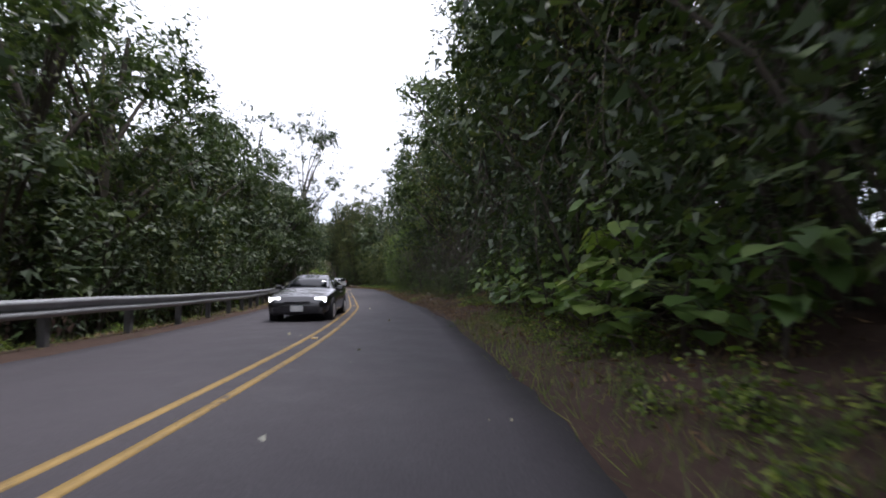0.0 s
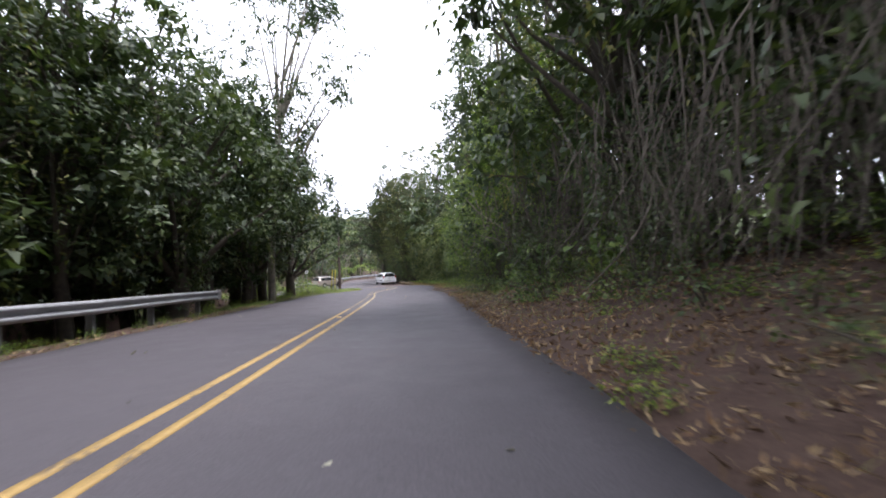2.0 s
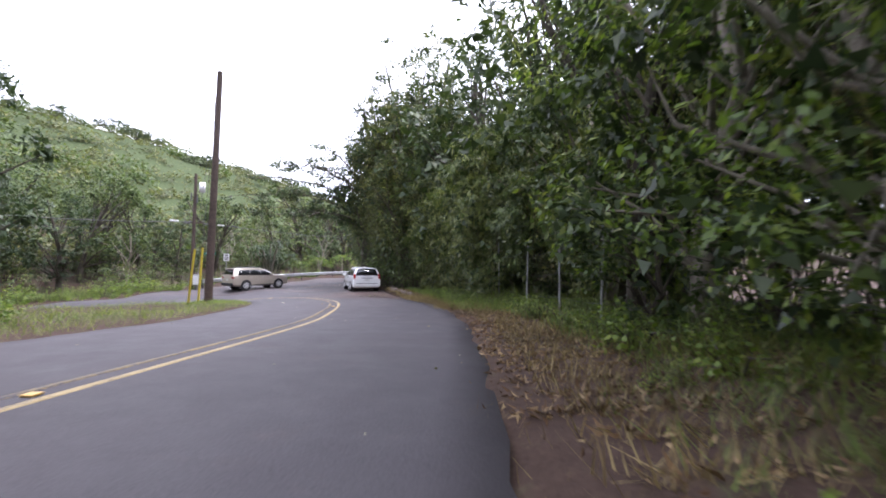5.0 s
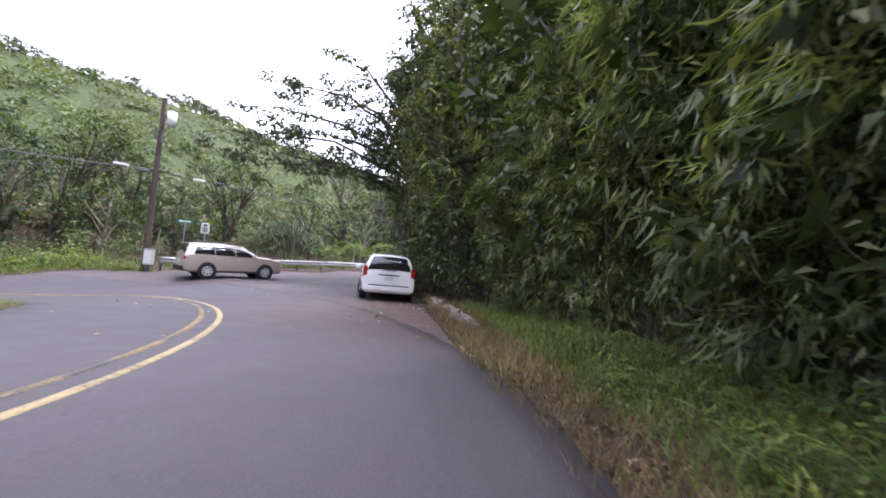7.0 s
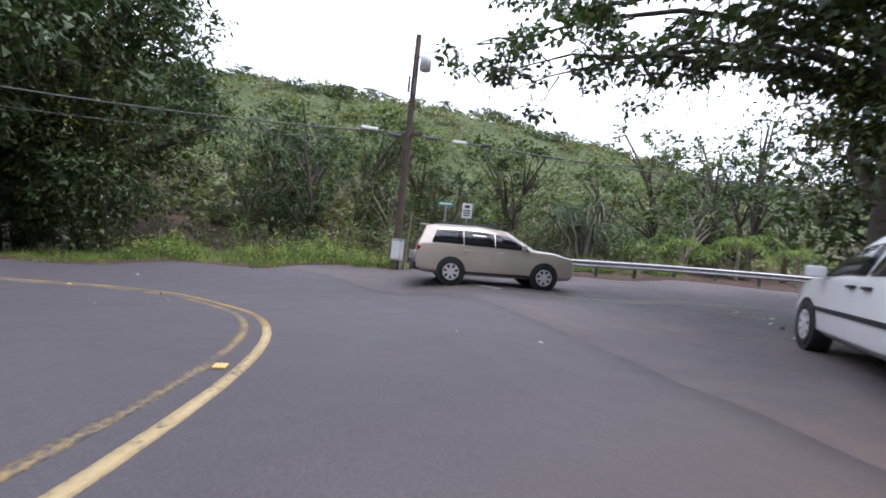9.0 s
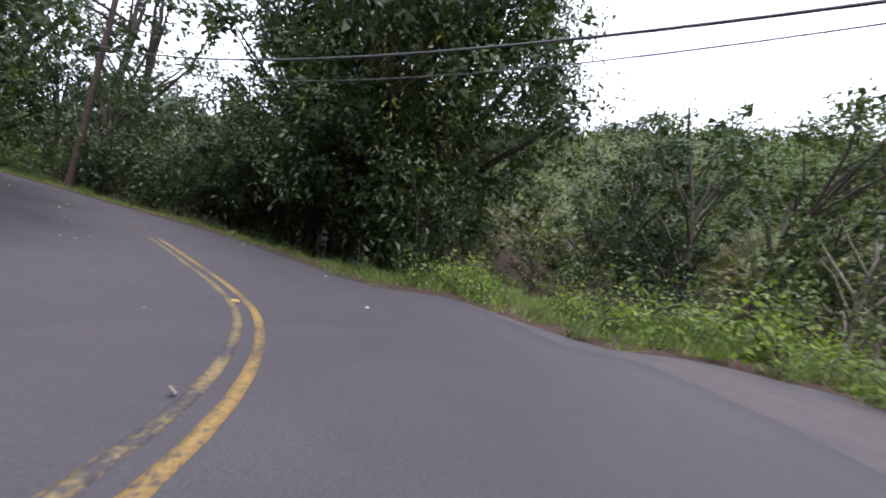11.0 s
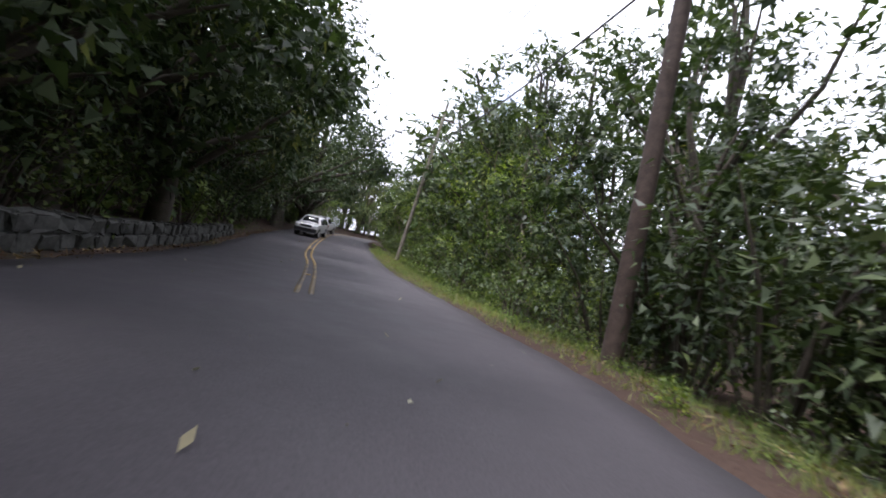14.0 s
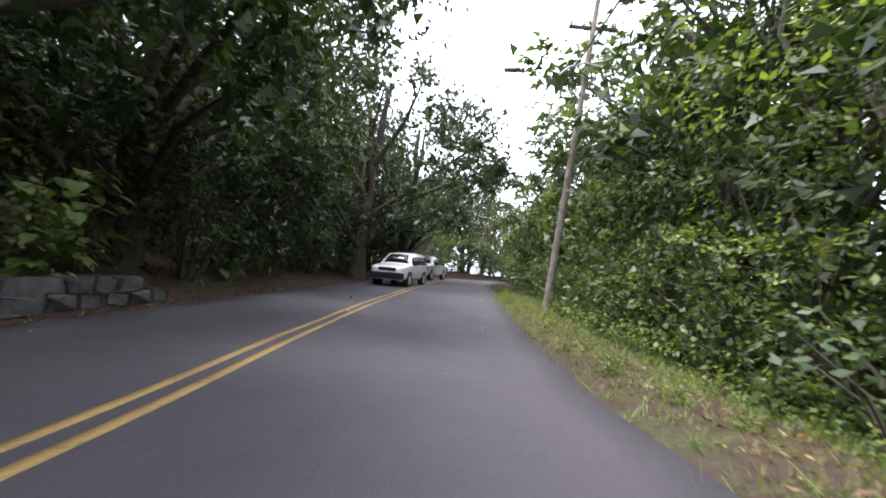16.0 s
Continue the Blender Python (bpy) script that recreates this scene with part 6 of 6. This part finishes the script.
def car(name, label, st, colour, at, heading, wheels, wheel_r, windows, screen, rear, lamps):
    """A lofted body with glass set on it, wheels, lamps, bumpers, mirrors and handles. x is forwards."""
    h = radians(heading)
    fx, fy = -math.sin(h), math.cos(h)
    zf, zr_ = (float(base_z(at[0] + fx * w, at[1] + fy * w)[0]) for w in wheels)
    zs, zp = (float(base_z(at[0] + k * fy, at[1] - k * fx)[0]) for k in (0.8, -0.8))
    pitch = -math.degrees(math.atan2(zf - zr_, wheels[0] - wheels[1]))
    tip = math.degrees(math.atan2(zp - zs, 1.6))
    z0 = (zf + zr_ + zs + zp) / 4
    t = tagged(new(name), label, "car" if name != "pickup_truck" else "truck")
    t.matrix_basis = pose(at[0], at[1], z0, 0, 0, heading + 90) @ pose(0, 0, 0, tip, pitch, 0)
    rings = [ring_of(s) for s in st]
    m = len(rings[0])
    v = np.concatenate(rings)
    f = [(k * m + j, k * m + (j + 1) % m, (k + 1) * m + (j + 1) % m, (k + 1) * m + j) for k in range(len(st) - 1) for j in range(m)]
    bm = bmesh.new()
    bv = [bm.verts.new(p) for p in v]
    for q in f:
        bm.faces.new([bv[j] for j in q])
    bm.faces.new(bv[:m])
    bm.faces.new(bv[-m:][::-1])
    bmesh.ops.recalc_face_normals(bm, faces=bm.faces)
    es = [e for e in bm.edges if e.calc_face_angle(0) > radians(24)]
    bmesh.ops.bevel(bm, geom=es, offset=0.022, segments=2, affect="EDGES", profile=0.6)
    body = part("body", bm, colour, t, smooth=True)
    body.data.set_sharp_from_angle(angle=radians(40))
    xs_ = [s[0] for s in st]

    def ring_at(x):
        k = max(0, min(len(st) - 2, next((i for i in range(len(st) - 1) if xs_[i] >= x >= xs_[i + 1]), 0)))
        u = (xs_[k] - x) / (xs_[k] - xs_[k + 1] + 1e-9)
        return rings[k] * (1 - u) + rings[k + 1] * u

    for x0, x1, lo, hi, slant0, slant1 in windows:
        for s in (1, -1):
            quad = []
            for lift in (0.024, -0.03):
                for u in np.linspace(0, 1, 5):
                    for e in (lo, hi):
                        x = (x0 - slant0 * e) * (1 - u) + (x1 + slant1 * e) * u
                        r = ring_at(x)
                        p = r[4] * (1 - e) + r[5] * e
                        quad.append((p[0], s * (p[1] - lift), p[2]))
            fs = [(2 * k, 2 * k + 1, 2 * k + 3, 2 * k + 2) for k in range(4)] + [(10 + 2 * k, 12 + 2 * k, 13 + 2 * k, 11 + 2 * k) for k in range(4)]
            fs += [(2 * k, 2 * k + 2, 12 + 2 * k, 10 + 2 * k) for k in range(4)] + [(2 * k + 1, 11 + 2 * k, 13 + 2 * k, 2 * k + 3) for k in range(4)] + [(0, 10, 11, 1), (8, 9, 19, 18)]
            part_of("side_window", quad, fs, GLASS, t)
    for nm, (k, a, b) in (("windscreen", screen), ("rear_window", rear)):
        if k is None:
            continue
        pts = []
        for lift in (0.014, -0.03):
            for e in (a, b):
                r = rings[k] * (1 - e) + rings[k + 1] * e
                arc = np.concatenate([r[5:9], r[9:12]])
                c = arc.mean(0)
                for p in arc:
                    q = c + (p - c) * [1, 0.9, 1]
                    d = np.array([1.0 if nm == "windscreen" else -1.0, 0, 0.55])
                    pts.append(q + d / 1.14 * lift)
        w_ = 7
        fs = [(j, j + 1, w_ + j + 1, w_ + j) for j in range(w_ - 1)] + [(2 * w_ + j, 3 * w_ + j, 3 * w_ + j + 1, 2 * w_ + j + 1) for j in range(w_ - 1)]
        fs += [(j, 2 * w_ + j, 2 * w_ + j + 1, j + 1) for j in range(w_ - 1)] + [(w_ + j, w_ + j + 1, 3 * w_ + j + 1, 3 * w_ + j) for j in range(w_ - 1)]
        part_of(nm, pts, fs, GLASS, t)
    wmax = max(s[1] for s in st)
    for wx in wheels:
        for s in (1, -1):
            prof = [(0.6, -0.1), (0.92, -0.11), (1.0, -0.08), (1.0, 0.08), (0.92, 0.11), (0.6, 0.1)]
            an = np.linspace(0, 2 * np.pi, 24, endpoint=False)
            tv = [(wx + wheel_r * r * math.cos(q), s * (wmax - 0.09) + y, wheel_r + wheel_r * r * math.sin(q)) for q in an for r, y in prof]
            tf = [(i * 6 + j, i * 6 + (j + 1) % 6, ((i + 1) % 24) * 6 + (j + 1) % 6, ((i + 1) % 24) * 6 + j) for i in range(24) for j in range(6)]
            wheel = part_of("tyre", tv, tf, RUBBER, t, smooth=False)
            bm = bmesh.new()
            yo = s * (wmax - 0.0)
            for k in range(7):
                rot = Matrix.Rotation(k * 2 * math.pi / 7, 4, "Y")
                box_bm(bm, (0.075, 0.03, wheel_r * 0.62), (0, 0, 0), 0.0, rot @ Matrix.Translation((0, 0, wheel_r * 0.31)))
            bmesh.ops.create_cone(bm, cap_ends=True, segments=16, radius1=wheel_r * 0.2, radius2=wheel_r * 0.15, depth=0.05, matrix=Matrix.Rotation(math.pi / 2, 4, "X"))
            lip = [bm.verts.new((wheel_r * r * math.cos(q), y, wheel_r * r * math.sin(q))) for q in an for r, y in ((0.58, 0.012), (0.66, 0.012), (0.66, -0.03), (0.58, -0.03))]
            for i in range(24):
                for j in range(4):
                    bm.faces.new([lip[i * 4 + j], lip[i * 4 + (j + 1) % 4], lip[(i + 1) % 24 * 4 + (j + 1) % 4], lip[(i + 1) % 24 * 4 + j]])
            bmesh.ops.translate(bm, verts=bm.verts, vec=(wx, yo, wheel_r))
            part("rim", bm, ALLOY, wheel)
            bm = bmesh.new()
            bmesh.ops.create_cone(bm, cap_ends=True, segments=24, radius1=wheel_r * 0.63, radius2=wheel_r * 0.63, depth=0.08, matrix=Matrix.Translation((wx, s * (wmax - 0.07), wheel_r)) @ Matrix.Rotation(math.pi / 2, 4, "X"))
            part("wheel_disc", bm, BLACK_TRIM, wheel)
            bm = bmesh.new()
            bmesh.ops.create_cone(bm, cap_ends=True, segments=28, radius1=wheel_r * 1.17, radius2=wheel_r * 1.17, depth=0.24, matrix=Matrix.Translation((wx, s * (wmax - 0.115), wheel_r * 1.04)) @ Matrix.Rotation(math.pi / 2, 4, "X"))
            part("wheel_arch", bm, BLACK_TRIM, t)
    for nm, (x, y, zz), size, mat in lamps:
        for s in ((1, -1) if y else (1,)):
            bm = bmesh.new()
            box_bm(bm, size, (x, s * y, zz), min(size) * 0.2)
            part(nm, bm, mat, t)
    return t


WHITE_CAR, TAN_CAR, BLACK_CAR = paint("white_car_paint", (0.78, 0.78, 0.78)), paint("champagne_car_paint", (0.5, 0.44, 0.36), 0.35, 0.3), paint("black_car_paint", (0.012, 0.012, 0.014))
PLATE = plain("number_plate", (0.6, 0.6, 0.58), 0.5, grain=0.08)
van_st = [(2.57, 0.72, 0.34, 0.66, 0.68, 0.6), (2.42, 0.9, 0.26, 0.8, 0.83, 0.78), (1.9, 0.98, 0.22, 0.98, 1.02, 0.86), (1.45, 0.995, 0.22, 1.06, 1.12, 0.86), (0.5, 1.0, 0.22, 1.08, 1.68, 0.70), (-0.6, 1.0, 0.22, 1.08, 1.76, 0.72),
          (-1.9, 1.0, 0.24, 1.08, 1.72, 0.72), (-2.38, 0.985, 0.27, 1.07, 1.68, 0.75), (-2.54, 0.975, 0.3, 1.05, 1.11, 0.9), (-2.57, 0.95, 0.32, 0.8, 0.84, 0.88), (-2.58, 0.9, 0.36, 0.6, 0.62, 0.84)]
car("minivan", "white minivan parked at the roadside", van_st, WHITE_CAR, (-21.6, 83.7), 33, (1.55, -1.52), 0.34,
    [(1.15, -0.1, 0.1, 0.86, 0.35, 0.0), (-0.2, -1.1, 0.1, 0.86, 0.0, 0.0), (-1.2, -2.12, 0.1, 0.86, 0.0, 0.12)], (3, 0.1, 0.93), (7, 0.08, 0.93),
    [("tail_lamp", (-2.5, 0.88, 1.04), (0.12, 0.15, 0.46), RED_LAMP), ("number_plate", (-2.59, 0, 0.86), (0.03, 0.32, 0.16), PLATE), ("trim_bar", (-2.57, 0, 0.97), (0.03, 0.8, 0.04), BLACK_TRIM), ("bumper", (-2.56, 0, 0.46), (0.16, 1.84, 0.2), WHITE_CAR),
     ("bumper_step", (-2.6, 0, 0.58), (0.08, 1.5, 0.03), BLACK_TRIM), ("side_moulding", (0.1, 1.0, 0.62), (3.0, 0.03, 0.06), BLACK_TRIM), ("mirror", (1.0, 1.1, 1.14), (0.12, 0.22, 0.16), WHITE_CAR), ("door_handle", (0.15, 1.0, 0.98), (0.2, 0.04, 0.04), BLACK_TRIM),
     ("door_handle", (-0.25, 1.0, 0.98), (0.2, 0.04, 0.04), BLACK_TRIM), ("headlamp", (2.36, 0.72, 0.76), (0.2, 0.3, 0.16), CLEAR_LAMP), ("wiper", (-2.55, 0.0, 1.14), (0.03, 0.5, 0.03), BLACK_TRIM)])
suv_st = [(2.4, 0.76, 0.4, 0.78, 0.84, 0.66), (2.28, 0.9, 0.3, 0.96, 1.0, 0.76), (1.7, 0.945, 0.27, 1.07, 1.12, 0.8), (1.15, 0.955, 0.27, 1.1, 1.15, 0.82), (0.3, 0.955, 0.27, 1.12, 1.66, 0.64), (-0.6, 0.955, 0.27, 1.13, 1.76, 0.66),
          (-1.7, 0.955, 0.28, 1.15, 1.74, 0.65), (-2.16, 0.94, 0.3, 1.15, 1.69, 0.66), (-2.36, 0.92, 0.34, 1.12, 1.18, 0.84), (-2.4, 0.9, 0.36, 0.85, 0.9, 0.82), (-2.42, 0.86, 0.42, 0.66, 0.68, 0.8)]
car("suv", "champagne-coloured sport utility car on the side road", suv_st, TAN_CAR, (-31.2, 84.5), -25, (1.42, -1.38), 0.365,
    [(0.98, -0.08, 0.05, 0.88, 0.42, 0.0), (-0.105, -1.03, 0.05, 0.88, 0.0, 0.0), (-1.055, -2.0, 0.08, 0.86, 0.0, 0.18)], (3, 0.1, 0.93), (7, 0.08, 0.9),
    [("tail_lamp", (-2.3, 0.78, 1.0), (0.2, 0.26, 0.15), RED_LAMP), ("number_plate", (-2.42, 0, 0.82), (0.03, 0.32, 0.16), PLATE), ("bumper", (-2.38, 0, 0.48), (0.22, 1.74, 0.24), BLACK_TRIM), ("roof_spoiler", (-2.2, 0, 1.69), (0.28, 1.16, 0.05), TAN_CAR), ("roof_rail", (-0.75, 0.6, 1.79), (2.0, 0.045, 0.05), STEEL_DARK),
     ("mirror", (0.75, 1.03, 1.2), (0.12, 0.2, 0.15), TAN_CAR), ("door_handle", (0.05, 0.955, 1.0), (0.18, 0.04, 0.04), ALLOY), ("door_handle", (-0.95, 0.955, 1.02), (0.18, 0.04, 0.04), ALLOY), ("headlamp", (2.18, 0.7, 0.84), (0.22, 0.3, 0.15), CLEAR_LAMP), ("sill", (0, 0.93, 0.36), (2.4, 0.06, 0.08), BLACK_TRIM)])
sed_st = [(2.28, 0.62, 0.3, 0.56, 0.58, 0.5), (2.15, 0.8, 0.22, 0.7, 0.72, 0.66), (1.5, 0.87, 0.18, 0.82, 0.86, 0.74), (0.85, 0.88, 0.18, 0.9, 0.95, 0.74), (0.05, 0.88, 0.18, 0.93, 1.38, 0.56), (-0.7, 0.88, 0.18, 0.93, 1.42, 0.56),
          (-1.3, 0.88, 0.2, 0.93, 1.34, 0.54), (-1.85, 0.86, 0.22, 0.93, 1.0, 0.72), (-2.15, 0.82, 0.26, 0.85, 0.96, 0.7), (-2.26, 0.76, 0.32, 0.6, 0.64, 0.66)]
car("sedan", "black saloon car with headlamps shining on the road", sed_st, BLACK_CAR, (-4.35, 14.7), 187, (1.38, -1.3), 0.31,
    [(0.6, -0.35, 0.08, 0.84, 0.45, 0.0), (-0.42, -1.35, 0.08, 0.84, 0.0, 0.4)], (3, 0.1, 0.93), (6, 0.08, 0.92),
    [("headlamp", (2.1, 0.62, 0.64), (0.22, 0.32, 0.13), LIT_LAMP), ("number_plate", (2.28, 0, 0.4), (0.03, 0.34, 0.16), PLATE), ("grille", (2.24, 0, 0.55), (0.08, 0.7, 0.1), BLACK_TRIM), ("mirror", (0.6, 0.95, 0.98), (0.1, 0.18, 0.12), BLACK_CAR),
     ("tail_lamp", (-2.12, 0.66, 0.78), (0.16, 0.26, 0.14), RED_LAMP), ("door_handle", (-0.3, 0.88, 0.84), (0.16, 0.03, 0.03), ALLOY), ("bumper", (2.2, 0, 0.34), (0.12, 1.4, 0.16), BLACK_CAR)])
jeep_st = [(2.2, 0.7, 0.42, 0.86, 0.88, 0.62), (2.1, 0.86, 0.36, 0.98, 1.0, 0.76), (1.5, 0.9, 0.32, 1.05, 1.08, 0.78), (1.05, 0.9, 0.32, 1.08, 1.13, 0.78), (0.45, 0.9, 0.32, 1.1, 1.66, 0.64), (-0.4, 0.9, 0.32, 1.1, 1.75, 0.65),
           (-1.9, 0.9, 0.34, 1.1, 1.72, 0.64), (-2.1, 0.88, 0.36, 1.06, 1.15, 0.8), (-2.18, 0.84, 0.42, 0.7, 0.72, 0.76)]
car("suv", "white sport utility car with a dark front guard", jeep_st, WHITE_CAR, (-34.9, 26.0), 357, (1.32, -1.3), 0.36,
    [(0.82, -0.1, 0.08, 0.84, 0.32, 0.0), (-0.18, -1.0, 0.08, 0.84, 0.0, 0.0), (-1.08, -1.85, 0.08, 0.84, 0.0, 0.08)], (3, 0.1, 0.93), (6, 0.1, 0.9),
    [("headlamp", (2.1, 0.66, 0.86), (0.16, 0.26, 0.17), CLEAR_LAMP), ("grille", (2.16, 0, 0.86), (0.1, 0.9, 0.18), BLACK_TRIM), ("bumper", (2.16, 0, 0.56), (0.22, 1.7, 0.3), BLACK_TRIM), ("mirror", (0.75, 0.98, 1.18), (0.1, 0.2, 0.16), BLACK_TRIM), ("tail_lamp", (-2.12, 0.8, 0.95), (0.1, 0.14, 0.34), RED_LAMP)])
truck_st = [(2.65, 0.74, 0.5, 0.95, 0.97, 0.66), (2.52, 0.92, 0.42, 1.06, 1.09, 0.82), (1.7, 0.97, 0.38, 1.14, 1.17, 0.86), (1.35, 0.97, 0.38, 1.16, 1.22, 0.84), (0.7, 0.97, 0.38, 1.16, 1.8, 0.66), (0.0, 0.97, 0.38, 1.16, 1.84, 0.68),
            (-0.75, 0.97, 0.38, 1.16, 1.8, 0.66), (-0.85, 0.97, 0.38, 1.16, 1.2, 0.9), (-2.6, 0.96, 0.45, 1.14, 1.18, 0.9), (-2.66, 0.92, 0.5, 0.9, 0.94, 0.88)]
car("pickup_truck", "white pickup truck coming down the road", truck_st, WHITE_CAR, (-34.0, 15.5), 355, (1.75, -1.7), 0.39,
    [(1.05, 0.1, 0.08, 0.84, 0.32, 0.0), (0.02, -0.7, 0.08, 0.84, 0.0, 0.05)], (3, 0.1, 0.93), (6, 0.1, 0.85),
    [("headlamp", (2.5, 0.74, 0.95), (0.18, 0.26, 0.2), CLEAR_LAMP), ("grille", (2.6, 0, 0.92), (0.12, 1.1, 0.28), BLACK_TRIM), ("bumper", (2.62, 0, 0.6), (0.22, 1.8, 0.26), BLACK_TRIM), ("mirror", (0.95, 1.08, 1.26), (0.1, 0.24, 0.2), BLACK_TRIM), ("tail_lamp", (-2.62, 0.84, 0.95), (0.08, 0.14, 0.3), RED_LAMP)])
